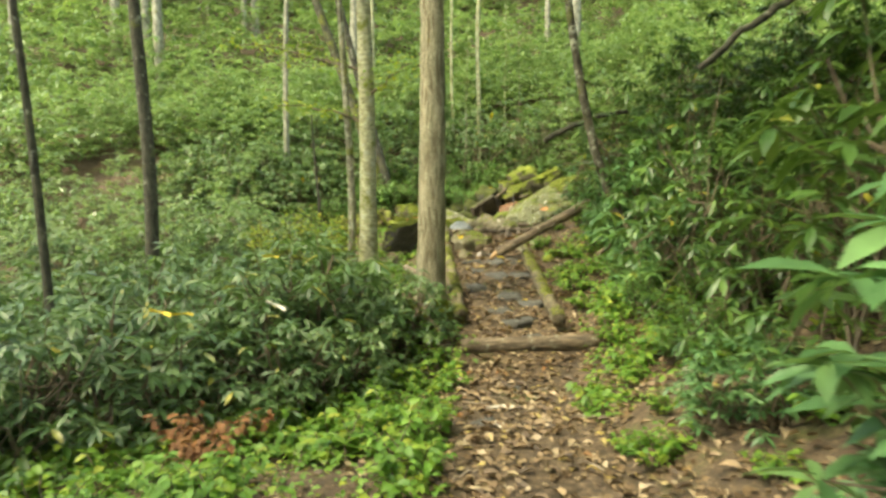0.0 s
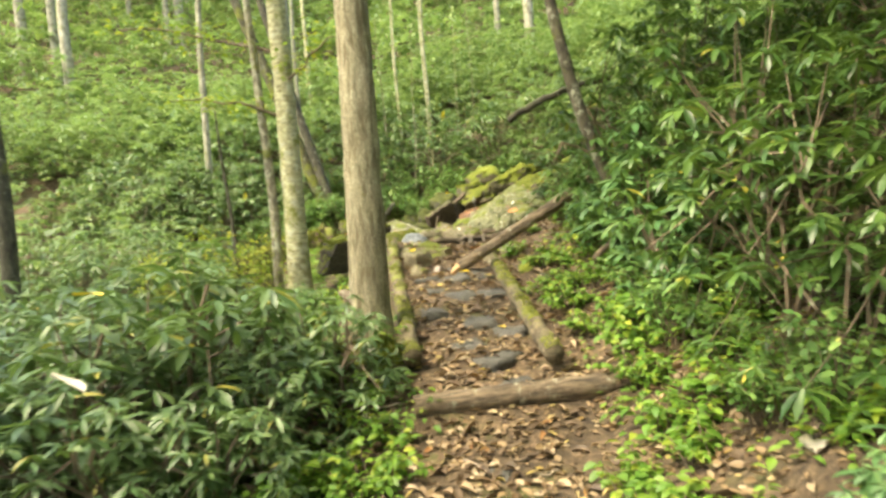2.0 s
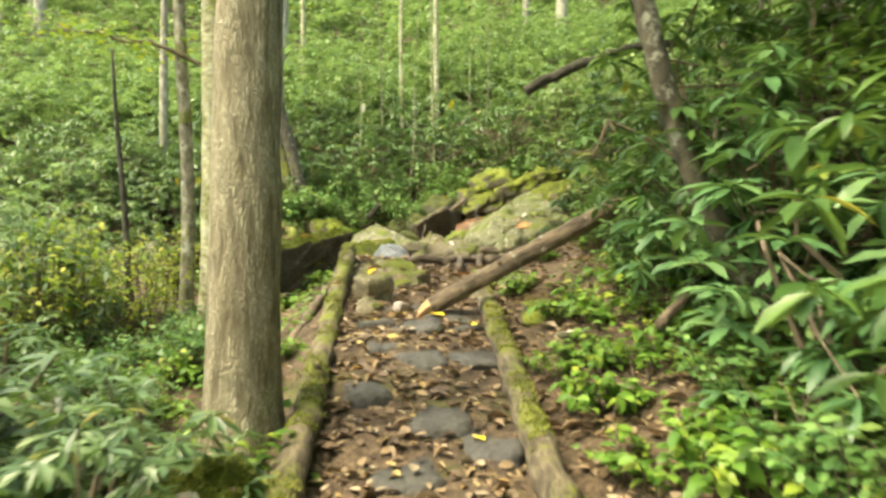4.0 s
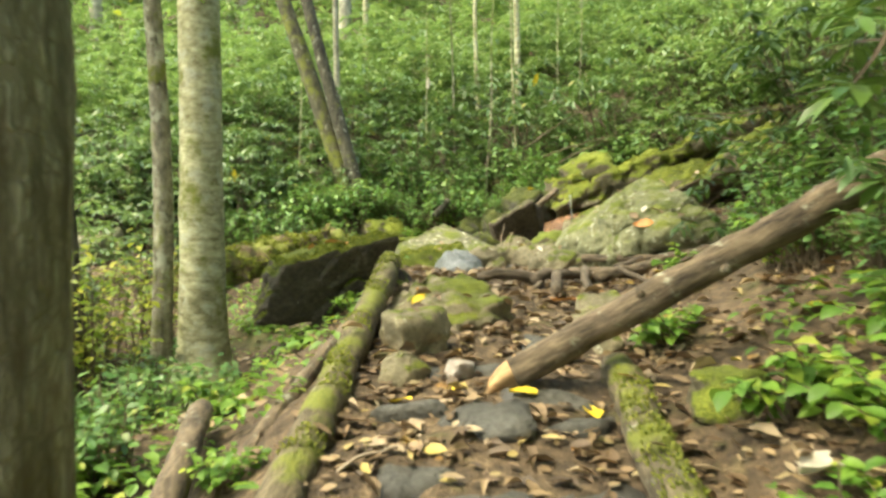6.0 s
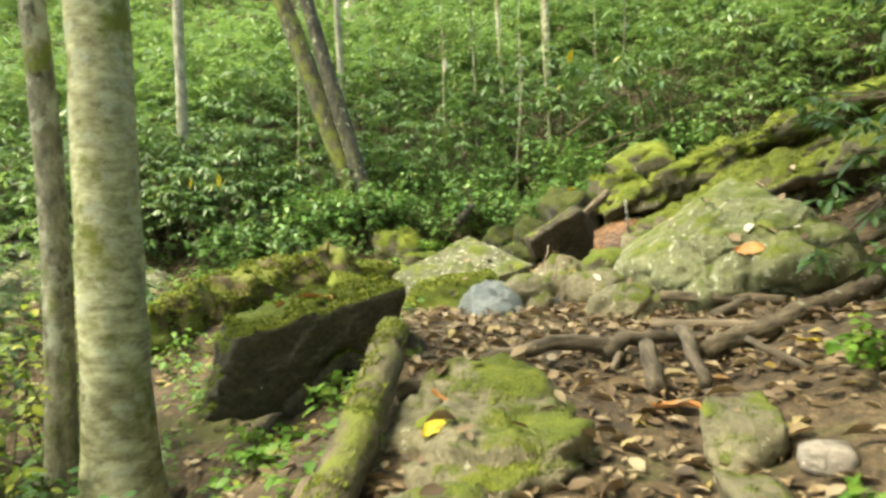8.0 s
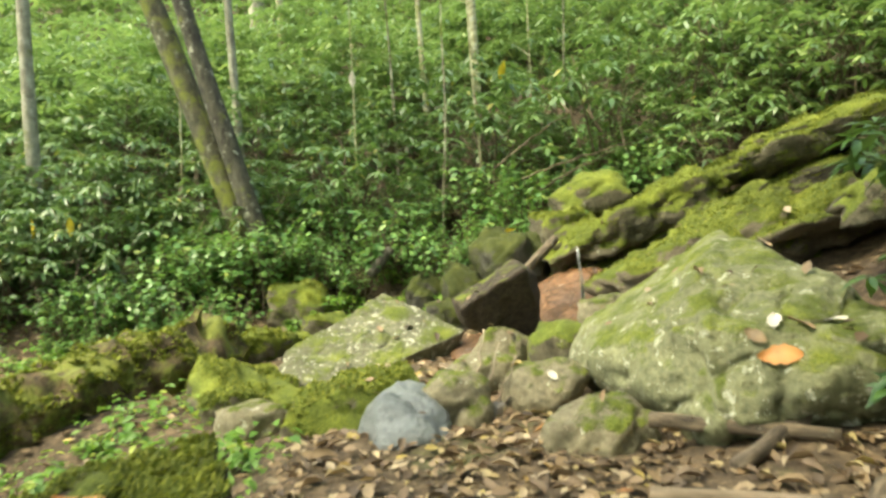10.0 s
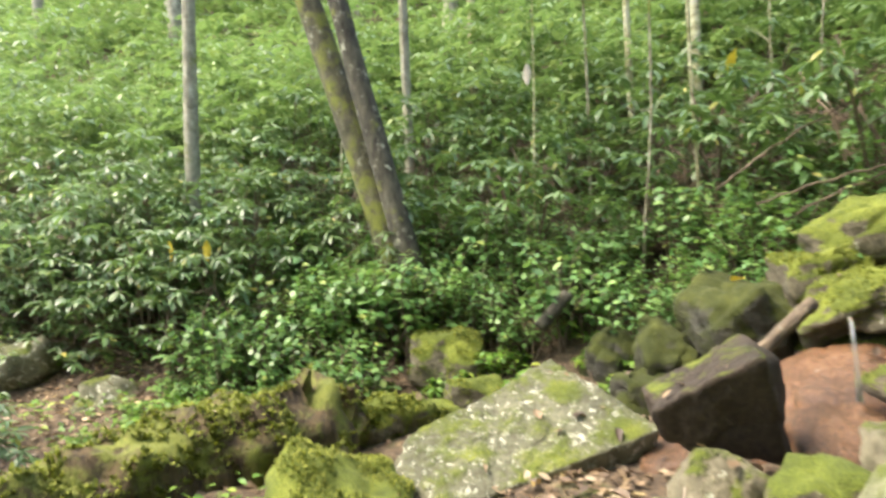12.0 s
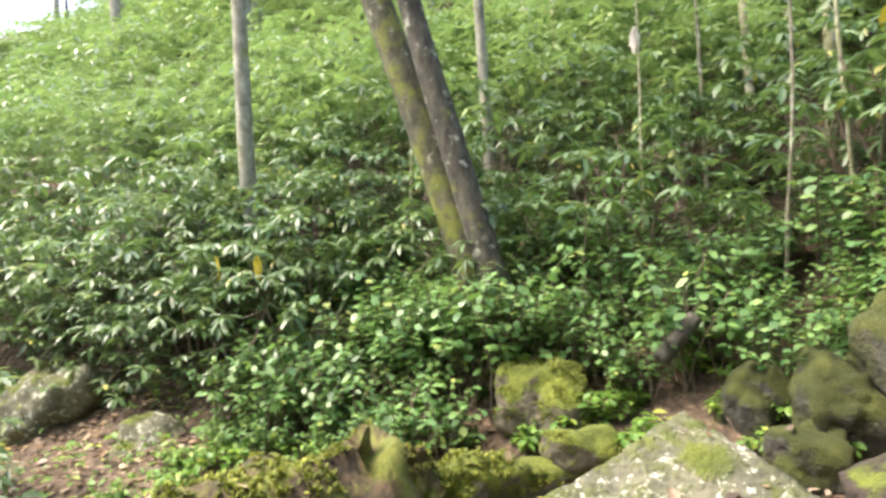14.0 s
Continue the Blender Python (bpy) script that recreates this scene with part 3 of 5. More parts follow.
def log(name, a, b, ra, rb, mat, s, label, sag=0.0, bend=0.02, ends=None, knots=3, category="log"):
    """A fallen log: a wobbling barked tube with cut or broken ends and knots."""
    r = random.Random(s)
    a, b = Vector(a), Vector(b)
    d = b - a
    spin = d.to_track_quat("Z", "Y")
    thing = empty(name, Matrix.Translation(a) @ spin.to_matrix().to_4x4())
    up = spin.inverted() @ Vector((0, 0, 1))
    n = max(8, int(d.length / 0.09))
    path = []
    for i in range(n):
        u = i / (n - 1)
        p = Vector((0, 0, d.length * u)) + up * (sag * 4 * u * (1 - u))
        if 0 < i < n - 1:
            p += Vector((r.uniform(-1, 1), r.uniform(-1, 1), 0)) * bend * 0.3
        path.append(p)
    d = Vector((0, 0, d.length))
    radii = [ra + (rb - ra) * i / (n - 1) for i in range(n)]
    for _ in range(knots):
        i = r.randint(2, n - 3)
        out = d.orthogonal().normalized()
        out.rotate(Matrix.Rotation(r.uniform(0, 6.28), 3, d))
        stub = tube([path[i], path[i] + out * radii[i] * 1.05, path[i] + out * radii[i] * 1.3], [radii[i] * 0.4, radii[i] * 0.3, radii[i] * 0.18], 8, 0.1, s)
        part("knot", mesh_from("knot", *stub, mat, True), thing)
    part("bark", mesh_from("bark", *tube(path, radii, 18, 0.14, s), mat, True), thing)
    if ends:
        u = d.normalized()
        tip = [u * 0.05, -u * 0.01, -u * 0.05, -u * 0.09 - up * ra * 0.2, -u * 0.15 - up * ra * 0.5]
        part("broken_end", mesh_from("broken_end", *tube(tip, [ra * 0.8, ra * 0.88, ra * 0.74, ra * 0.5, ra * 0.15], 14, 0.55, s + 1), ends, True), thing, "splintered pale orange broken end")
    return tagged(thing, label, category)


def tree(name, x, y, radius, height, lean, mat, s, label, crown=5.0, limbs=7, leaves=500, sides=20, flare=1.5, crown_from=0.5, bare=False, step=0.35, bow=0.0, sway=0.012):
    """A forest tree: flared tapered trunk, limbs and a loose crown high above."""
    r = random.Random(s)
    z0 = gz(x, y)
    thing = empty(name, Matrix.Translation((x, y, z0)))
    n = max(10, int(height / step))
    path, radii = [], []
    for i in range(n):
        u = i / (n - 1)
        z = -0.3 + (height + 0.3) * u
        w = sway * height * (noise.noise(Vector((s * 2.3, u * 3, 0))) - noise.noise(Vector((s * 2.3, 0, 0))))
        w2 = sway * height * (noise.noise(Vector((s * 4.1, u * 3, 5))) - noise.noise(Vector((s * 4.1, 0, 5))))
        path.append((lean[0] * z + w - bow * (1 - math.exp(-max(0, z) / 0.9)), lean[1] * z + w2, z))
        radii.append(radius * ((1 - 0.75 * u) + (flare - 1) * math.exp(-max(0, z) * 4.0)))
    v, f = tube(path, radii, sides, 0.09, s)
    part("trunk", mesh_from("trunk", v, f, mat, True), thing)
    P, H, T, R, S = [], [], [], [], []
    for k in range(limbs):
        i = int(n * r.uniform(crown_from, 0.97))
        a = r.uniform(0, 6.28)
        length = crown * r.uniform(0.35, 1.0) * (1.2 - i / n)
        start = Vector(path[i])
        end = start + Vector((math.cos(a) * length, math.sin(a) * length, length * r.uniform(0.15, 0.7)))
        lp = curve_points(start, end, 7, 0.05 * length, 0.05 * length, r)
        part("limb", mesh_from("limb", *tube(lp, [radii[i] * 0.45 * (1 - j / 7.5) for j in range(7)], 6), mat, True), thing)
        if bare:
            continue
        for _ in range(leaves // limbs):
            j = r.uniform(2, 6)
            q = lp[int(j)].lerp(lp[min(6, int(j) + 1)], j % 1) + Vector((r.gauss(0, 1), r.gauss(0, 1), r.gauss(0, 0.5))) * (0.18 * length + 0.15)
            P.append(q), H.append(r.uniform(0, 6.28)), T.append(r.uniform(-0.6, 0.4)), R.append(r.uniform(-0.6, 0.6)), S.append(r.uniform(0.1, 0.2))
    if P:
        part("crown", leaves_mesh("crown", LEAF_OVAL_PLAIN, P, H, T, R, S, M_CANOPY), thing)
    return tagged(thing, label, "tree")


# ---- ground ----
def ground():
    def axis(lo, hi, step, reach):
        core = np.arange(lo, hi + 1e-6, step)
        out, d = [], step
        p = hi
        while p < reach:
            d *= 1.16
            p += d
            out.append(p)
        below, d, p = [], step, lo
        while p > -reach:
            d *= 1.16
            p -= d
            below.append(p)
        return np.array(below[::-1] + list(core) + out)
    xs, ys = axis(-5, 6, 0.09, 420), axis(-1, 24, 0.09, 420)
    X, Y = np.meshgrid(xs, ys)
    Z = ground_z(X, Y)
    nx, ny = len(xs), len(ys)
    verts = np.stack([X, Y, Z], -1).reshape(-1, 3)
    i = (np.arange(ny - 1)[:, None] * nx + np.arange(nx - 1)[None]).reshape(-1)
    faces = np.stack([i, i + 1, i + nx + 1, i + nx], -1)
    me = mesh_from("ground", verts.tolist(), faces.tolist(), M_SOIL, True)
    return tagged(new("ground", me), "sloping forest floor of brown soil and leaf litter", "ground", kind="structure")


ground()

# ---- trees ----
tree("forest_tree", -0.29, 11.02, 0.205, 17, (0.0, 0.02), M_BARK_A, 1, "straight grey-brown trunk with furrowed bark and moss patches beside the trail", sides=40, flare=1.25, step=0.2, crown_from=0.6)
tree_b = tree("forest_tree", -1.53, 15.35, 0.185, 18, (-0.02, 0.01), M_BARK_B, 2, "pale greenish trunk with lichen and a mossy foot", sides=32, flare=1.8, step=0.2, crown_from=0.6)
tree("forest_tree", -1.9, 15.3, 0.085, 12, (-0.02, 0.01), M_BARK_MOSSY, 3, "slender mossy green trunk with lichen", flare=1.3, crown=3, leaves=300)
tree("forest_tree", -2.36, 15.1, 0.055, 3.4, (-0.07, 0.0), M_BARK_DARK, 4, "thin broken dead trunk", limbs=2, bare=True, crown=0.8, crown_from=0.6)
tree("forest_tree", 2.82, 10.95, 0.072, 11, (-0.13, 0.0), M_BARK_LEAN, 5, "bent leaning trunk with pale lichen patches and moss", crown=4, leaves=400, crown_from=0.65, bow=0.74, step=0.2, sway=0.003)
tree("forest_tree", -1.56, 22.4, 0.165, 15, (-0.345, 0.02), M_BARK_OLIVE, 6, "leaning dark trunk streaked with moss, one of a pair", crown_from=0.6, sway=0.003)
tree("forest_tree", -1.34, 22.25, 0.125, 16, (-0.27, 0.0), M_BARK_DARK, 7, "dark leaning trunk with lichen spots, one of a pair", crown_from=0.6, sway=0.003)
for i, (x, y, rad, lx, mat, lab) in enumerate([
    (-3.3, 30.5, 0.2, 0.0, M_BARK_GREY, "pale grey-pink trunk on the hillside"),
    (-2.3, 28.5, 0.08, -0.02, M_BARK_B, "thin pale trunk on the hillside"),
    (0.6, 26.2, 0.055, 0.0, M_BARK_B, "thin greenish trunk among rhododendrons"),
    (1.45, 26.4, 0.08, 0.0, M_BARK_B, "thin greenish trunk among rhododendrons"),
    (5.6, 30, 0.2, 0.0, M_BARK_GREY, "grey trunk high on the slope"),
    (4.6, 31, 0.13, 0.0, M_BARK_GREY, "grey trunk high on the slope"),
    (-5.45, 14.2, 0.14, -0.03, M_BARK_DARK, "dark straight trunk rising from rhododendrons"),
    (-4.7, 23.2, 0.1, 0.02, M_BARK_GREY, "thin pale trunk among the shrubs"),
    (-2.3, 24.6, 0.07, 0.0, M_BARK_GREY, "thin pale trunk among the shrubs"),
    (-4.3, 8.6, 0.055, -0.07, M_BARK_DARK, "thin dark sapling beside the trail"),
    (-12, 33, 0.24, 0.0, M_BARK_GREY, "tall grey trunk near the ridge"),
    (-16, 38, 0.26, 0.0, M_BARK_GREY, "tall grey trunk near the ridge"),
    (-20, 36, 0.22, 0.01, M_BARK_GREY, "tall grey trunk near the ridge"),
    (-9.5, 40, 0.25, 0.0, M_BARK_GREY, "tall grey trunk near the ridge"),
]):
    tree("forest_tree", x, y, rad, 13 + 20 * rad, (lx, 0), mat, 20 + i, lab, crown=2 + 10 * rad, leaves=220, limbs=6, sides=12, flare=1.25, crown_from=0.6, step=0.5)
r = random.Random(5)
for k in range(46):
    x, y = r.uniform(-45, 30), r.uniform(33, 75)
    tree("forest_tree", x, y, r.uniform(0.1, 0.25), r.uniform(12, 19), (r.uniform(-.04, .04), 0), r.choice([M_BARK_GREY, M_BARK_DARK, M_BARK_B]), 60 + k, "far trunk in the hazy woods", crown=5, leaves=260, limbs=7, sides=8, crown_from=0.35, step=1.2)

for i, (x, y) in enumerate([(-0.35, 22.9), (0.75, 22.8), (1.3, 23.6), (2.5, 23.5), (-2.9, 23.6), (0.1, 24.5), (2.2, 24.8)]):
    tree("thin_tree", x, y, 0.014 + 0.006 * (i % 3), 4.2 + 0.5 * (i % 4), (0.03 * math.sin(i * 2.1), 0.02), M_BARK_MOSSY if i % 2 else M_BARK_B, 200 + i, "thin bare sapling stem among the shrubs", 0.9, 4, sides=6, flare=1.1, crown_from=0.35, bare=True, step=0.4)


def bough(thing, start, end, s, mat, leaf):
    """A side branch of a tree with its own sprays of leaves."""
    r2 = random.Random(s)
    path = curve_points(start, end, 8, 0.1, 0.05, r2)
    part("bough", mesh_from("bough", *tube(path, [0.03 - 0.003 * i for i in range(8)], 6), M_TWIG, True), thing)
    P, H, T, R, S = [], [], [], [], []
    for _ in range(150):
        j = r2.uniform(1.5, 7)
        q = path[int(j)].lerp(path[min(7, int(j) + 1)], j % 1)
        P.append(q + Vector((r2.gauss(0, 0.28), r2.gauss(0, 0.28), r2.gauss(0, 0.09))))
        H.append(r2.uniform(0, 6.28)), T.append(r2.uniform(-0.4, 0.3)), R.append(r2.uniform(-0.5, 0.5)), S.append(leaf * r2.uniform(0.7, 1.2))
    tagged(part("bough_foliage", leaves_mesh("bough_foliage", LEAF_OVAL, P, H, T, R, S, mat), thing), kind="stuff")


bough(tree_b, (0, 0, 3.6), (0.9, -0.9, 4.2), 1, M_YELLOWISH, 0.11)
bough(tree_b, (0, 0, 3.2), (-1.7, -0.3, 3.5), 2, M_YELLOWISH, 0.11)
bough(tree_b, (0, 0, 4.2), (-2.6, 0.4, 4.8), 3, M_YELLOWISH, 0.11)

# ---- logs and poles ----
log("water_bar_log", (0.08, 9.25, -0.84), (1.7, 9.2, -0.77), 0.095, 0.09, M_WOOD, 1, "brown log laid across the trail as a water bar")
log("edging_log", (0.1, 10.0, -0.6), (-0.02, 15.4, 0.34), 0.085, 0.085, M_WOOD_MOSS, 2, "moss-covered log edging the trail", bend=0.05, sag=-0.04)
log("edging_log", (1.31, 9.65, -0.6), (1.38, 13.25, -0.06), 0.085, 0.085, M_WOOD_MOSS, 3, "half-mossy log edging the trail", bend=0.05)
log("fallen_pole", (0.86, 13.06, -0.05), (2.75, 13.24, 0.98), 0.075, 0.085, M_WOOD, 4, "fallen brown trunk propped on the bank with a broken end", ends=M_BROKEN, bend=0.02)
log("old_branch", (-0.35, 12.0, -0.5), (-0.15, 14.2, -0.02), 0.05, 0.04, M_WOOD, 5, "weathered grey branch beside the edging log", category="branch")
log("broken_log", (-0.3, 11.8, -0.36), (-0.7, 13.25, -0.3), 0.065, 0.06, M_WOOD, 19, "short log with a splintered orange end below the trail", ends=M_BROKEN)
log("old_branch", (1.72, 17.1, 0.28), (2.45, 16.66, 0.3), 0.04, 0.032, M_WOOD, 6, "weathered brown stick at the foot of a boulder", category="branch")
log("old_branch", (1.5, 16.35, 0.2), (2.15, 16.12, 0.22), 0.034, 0.036, M_DEAD_BROWN, 7, "brown bare branch at the foot of a boulder", category="branch")
log("root", (0.05, 15.0, 0.1), (0.5, 15.12, 0.12), 0.04, 0.03, M_ROOT, 8, "dark root beside the edging log", category="root", sag=0.05)
log("root", (1.3, 15.45, 0.24), (1.25, 14.95, 0.14), 0.042, 0.045, M_ROOT, 9, "short dark root stub", category="root", knots=0)
log("old_branch", (1.02, 19.5, 0.5), (1.75, 20.1, 1.1), 0.045, 0.04, M_WOOD, 10, "bare stick leaning on mossy rocks", category="branch")
log("old_branch", (-0.1, 21.55, 0.72), (0.12, 21.7, 1.0), 0.06, 0.055, M_BARK_DARK, 11, "short broken log end among shrubs", category="log", knots=0)
log("root", (0.42, 15.5, 0.14), (1.2, 15.72, 0.17), 0.036, 0.05, M_ROOT, 12, "dark gnarled root crossing the trail", category="root", sag=0.06, bend=0.08)
log("root", (1.1, 15.66, 0.16), (1.62, 15.95, 0.19), 0.05, 0.034, M_ROOT, 13, "dark arched root beside the trail", category="root", sag=0.05, bend=0.08)
log("root", (1.58, 15.9, 0.24), (1.5, 15.1, 0.12), 0.042, 0.03, M_ROOT, 16, "dark forked root running down the trail", category="root", sag=0.05, bend=0.06)
log("root", (1.2, 15.7, 0.15), (1.12, 15.4, 0.13), 0.024, 0.016, M_DEAD_BROWN, 20, "thin pale rootlet beside a dark root", category="root", knots=0)
log("old_branch", (1.62, 15.5, 0.2), (2.95, 16.5, 0.42), 0.055, 0.06, M_WOOD, 17, "thick brown branch below the boulder", category="branch", bend=0.06)
log("old_branch", (1.95, 16.6, 0.2), (3.6, 17.6, 0.72), 0.04, 0.035, M_ROOT, 18, "long dark root at the foot of the bank", category="root", bend=0.05)
log("old_branch", (1.95, 15.05, 0.2), (1.75, 15.3, 0.3), 0.02, 0.018, M_ROOT, 21, "short dark broken branch", category="branch", knots=0)
log("old_branch", (2.1, 11.0, 0.1), (3.2, 12.3, 0.62), 0.035, 0.03, M_WOOD, 22, "brown branch lying on the leafy bank", category="branch")
log("old_branch", (1.75, 13.7, 1.9), (3.3, 13.9, 2.45), 0.05, 0.04, M_BARK_DARK, 14, "dark mossy bough reaching over the bank", 0.1, 0.06, category="branch")
log("old_branch", (2.15, 7.4, 2.1), (3.4, 7.6, 2.95), 0.03, 0.04, M_BARK_DARK, 15, "dark bough reaching over the bank", 0.06, 0.06, category="branch")
rs = random.Random(77)
for k in range(22):
    y = rs.uniform(5.5, 20)
    x = float(trail_x(y)) + rs.choice([-1, 1]) * rs.uniform(0.25, 1.3)
    a, n = rs.uniform(0, 6.28), rs.uniform(0.15, 0.42)
    x2, y2 = x + math.cos(a) * n, y + math.sin(a) * n
    log("twig", (x, y, gz(x, y) + 0.015), (x2, y2, gz(x2, y2) + 0.02), 0.009, 0.006, rs.choice([M_TWIG, M_DEAD]), 300 + k, "small dry twig lying on the forest floor", 0.01, 0.04, knots=0, category="twig")

# ---- rocks ----
def axes(place, ex, ey):
    """A pose from a place and two directions."""
    x = Vector(ex).normalized()
    z = x.cross(Vector(ey)).normalized()
    y = z.cross(x)
    return Matrix.Translation(place) @ Matrix((x, y, z)).transposed().to_4x4()


hewn("boulder", (2.38, 17.45, 0.5), (
    ((-0.576, 0.013, 0.817), (2.6, 18.27, 1.2)), ((-0.1, -0.3, 0.95), (2.6, 18.27, 1.2)), ((-0.894, -0.385, 0.23), (2.02, 17.06, 0.79)),
    ((-0.4, -0.72, 0.57), (2.75, 16.66, 0.79)), ((0.0, -0.62, -0.78), (2.07, 16.7, 0.4)), ((-0.8, -0.2, -0.56), (1.53, 17.98, 0.43)),
    ((0.75, -0.05, 0.65), (2.78, 17.2, 1.0)), ((0.1, 1, 0.25), (2.5, 18.6, 0.9)), ((-0.9, 0.1, 0.35), (1.57, 17.9, 0.5)), ((-0.45, -0.88, 0.05), (2.02, 16.82, 0.45)), ((0.2, -0.97, 0.1), (2.3, 16.62, 0.5)), ((0, 0, -1), (2.4, 17.4, 0.0))),
    M_ROCK_GREEN, 3, "large boulder with pale lichen, moss and an undercut base", 6, 15.0, 0.026, (1, 1.1, 0.7),
    (((0.86, -0.42, 0.1), (2.02, 17.06, 0.79), 0.07),))
hewn("boulder", (0.02, 20.0, 0.0), (
    ((0.1, -0.455, 0.884), (0.12, 20.65, 0.61)), ((0.55, 0.8, 0.1), (0.12, 20.67, 0.6)), ((-0.76, 0.62, 0.15), (0.1, 20.66, 0.6)),
    ((0.62, -0.72, -0.3), (0.82, 20.12, 0.26)), ((-0.35, -0.72, 0.6), (-0.3, 19.35, 0.08)), ((-0.85, -0.3, 0.45), (-0.72, 19.75, 0.2)), ((0, 0, -1), (0, 20, -0.4))),
    M_ROCK_LICHEN, 8, "slanting boulder with white lichen spots and bright moss", 6, 60.0, 0.012, (1, 1, 0.6))
rock("boulder", (-0.95, 19.2, -0.1), (0.8, 1.3, 0.6), M_ROCK_MOSS, 11, (0, 15, 20), label="moss-covered rock under the slanting boulder")
rock("boulder", (0.12, 18.0, 0.08), (0.95, 0.55, 0.5), M_ROCK_MOSS, 12, (0, -14, 25), label="bright green mossy rock beside the trail")
rock("boulder", (0.46, 17.72, 0.13), (0.5, 0.75, 0.32), M_ROCK_BLUE, 13, (14, 4, 15), label="wet blue-grey rock beside the trail")
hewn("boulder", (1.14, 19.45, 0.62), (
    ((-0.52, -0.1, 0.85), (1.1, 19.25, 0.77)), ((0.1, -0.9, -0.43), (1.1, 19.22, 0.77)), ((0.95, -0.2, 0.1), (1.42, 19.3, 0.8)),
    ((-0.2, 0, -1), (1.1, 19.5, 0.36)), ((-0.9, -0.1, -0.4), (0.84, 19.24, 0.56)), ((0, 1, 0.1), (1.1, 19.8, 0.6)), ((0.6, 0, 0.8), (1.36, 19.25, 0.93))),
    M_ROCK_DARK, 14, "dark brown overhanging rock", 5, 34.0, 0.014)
rock("boulder", (1.1, 19.1, 0.2), (0.4, 0.4, 0.45), M_ROCK_TAN, 41, (0, 6, 30), label="small mossy rock propping a dark rock")
hewn("boulder", (-0.44, 15.87, 0.16), (
    ((-0.2, -0.14, 0.97), (-0.45, 15.58, 0.42)), ((0.33, -0.84, -0.44), (-0.45, 15.57, 0.4)), ((-0.36, 0.93, 0.1), (-0.6, 16.2, 0.3)),
    ((0.93, 0.36, -0.12), (-0.02, 15.76, 0.49)), ((-0.85, -0.45, 0.3), (-0.88, 15.4, 0.28)), ((0, 0, -1), (-0.4, 15.8, -0.22))),
    M_ROCK_SLAB_SHADED, 15, "long slab with a mossy top and dark undercut front", 6, 30.0, 0.03, (1, 0.7, 0.6))
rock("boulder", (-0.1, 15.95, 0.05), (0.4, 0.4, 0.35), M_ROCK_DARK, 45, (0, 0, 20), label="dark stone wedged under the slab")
rock("boulder", (0.52, 14.72, 0.0), (0.85, 1.5, 0.36), M_ROCK_TAN, 16, (4, 0, -6), 8, rough=0.17, detail=5, sharp=14.0, label="flat tan stone with moss set in the trail")
rock("boulder", (2.0, 20.25, 0.42), (0.95, 1.35, 0.34), M_ROCK_RUST, 17, (16, -10, 20), 3, label="wet rust-orange rock sheet at the foot of a trickle", detail=5)
def ledge(place, size, turn, s, mats, label):
    """A bedded rock ledge: stacked layers that step back and break off at their ends."""
    thing = empty("rock_ledge", pose(*place, *turn))
    r2 = random.Random(s)
    n = len(mats)
    z = -size[2] / 2
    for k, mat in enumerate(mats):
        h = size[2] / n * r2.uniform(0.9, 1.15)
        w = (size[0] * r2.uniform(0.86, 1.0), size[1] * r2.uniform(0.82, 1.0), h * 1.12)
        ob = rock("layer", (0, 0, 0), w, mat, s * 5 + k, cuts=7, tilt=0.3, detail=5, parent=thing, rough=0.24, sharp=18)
        ob.matrix_basis = pose(r2.uniform(-0.08, 0.08) * size[0], r2.uniform(-0.05, 0.12) * size[1], z + h / 2, 0, 0, r2.uniform(-5, 5))
        z += h * 0.94
    return tagged(thing, label, "rock")


# Bottom layers take the shade-dark stone, top layers the mossy stone.
ledge((2.85, 20.75, 1.2), (2.3, 0.9, 0.6), (8, -23, -18), 18, (M_ROCK_SLAB_SHADED, M_ROCK_MOSS), "tilted mossy rock ledge on the bank")
ledge((3.55, 19.55, 0.95), (2.9, 1.2, 0.8), (12, -20, -8), 19, (M_ROCK_SLAB_SHADED, M_ROCK_LEDGE), "tilted bedded rock ledge with moss on its edge")
ledge((4.9, 20.8, 1.9), (2.6, 1.0, 0.6), (6, -14, -10), 20, (M_ROCK_SLAB_SHADED, M_ROCK_MOSS), "mossy rock ledge high on the bank")
ledge((4.6, 18.1, 1.5), (1.8, 1.2, 0.75), (0, -12, 5), 42, (M_ROCK_SLAB_SHADED, M_ROCK_MOSS), "dark mossy ledge on the bank")
rock("boulder", (2.35, 21.6, 1.5), (0.8, 0.6, 0.45), M_ROCK_MOSS, 43, (0, -25, 0), label="mossy rock on the slope above the ledge")
rock("boulder", (1.5, 21.3, 0.85), (0.95, 0.8, 0.65), M_ROCK_DAMP_SHADED, 21, (0, 10, 20), label="dark green mossy boulder by the stream")
rock("boulder", (2.05, 21.4, 1.15), (0.6, 0.6, 0.45), M_ROCK_MOSS, 22, (0, -20, 0), label="rounded bright mossy rock")
rock("boulder", (0.95, 21.3, 0.5), (0.55, 0.5, 0.6), M_ROCK_DAMP_SHADED, 23, (0, 20, 10), label="mossy rock at the stream edge")
rock("boulder", (0.5, 21.6, 0.42), (0.5, 0.45, 0.55), M_ROCK_DAMP_SHADED, 24, (0, -15, 40), label="mossy rock at the stream edge")
rock("boulder", (-0.9, 21.55, 0.42), (0.62, 0.5, 0.5), M_ROCK_MOSS, 25, (0, 3, 6), 2, label="squarish mossy rock below the shrubs")
rock("boulder", (-0.5, 21.0, 0.2), (0.6, 0.45, 0.4), M_ROCK_MOSS, 26, (0, 0, 30), label="low mossy rock below the shrubs")
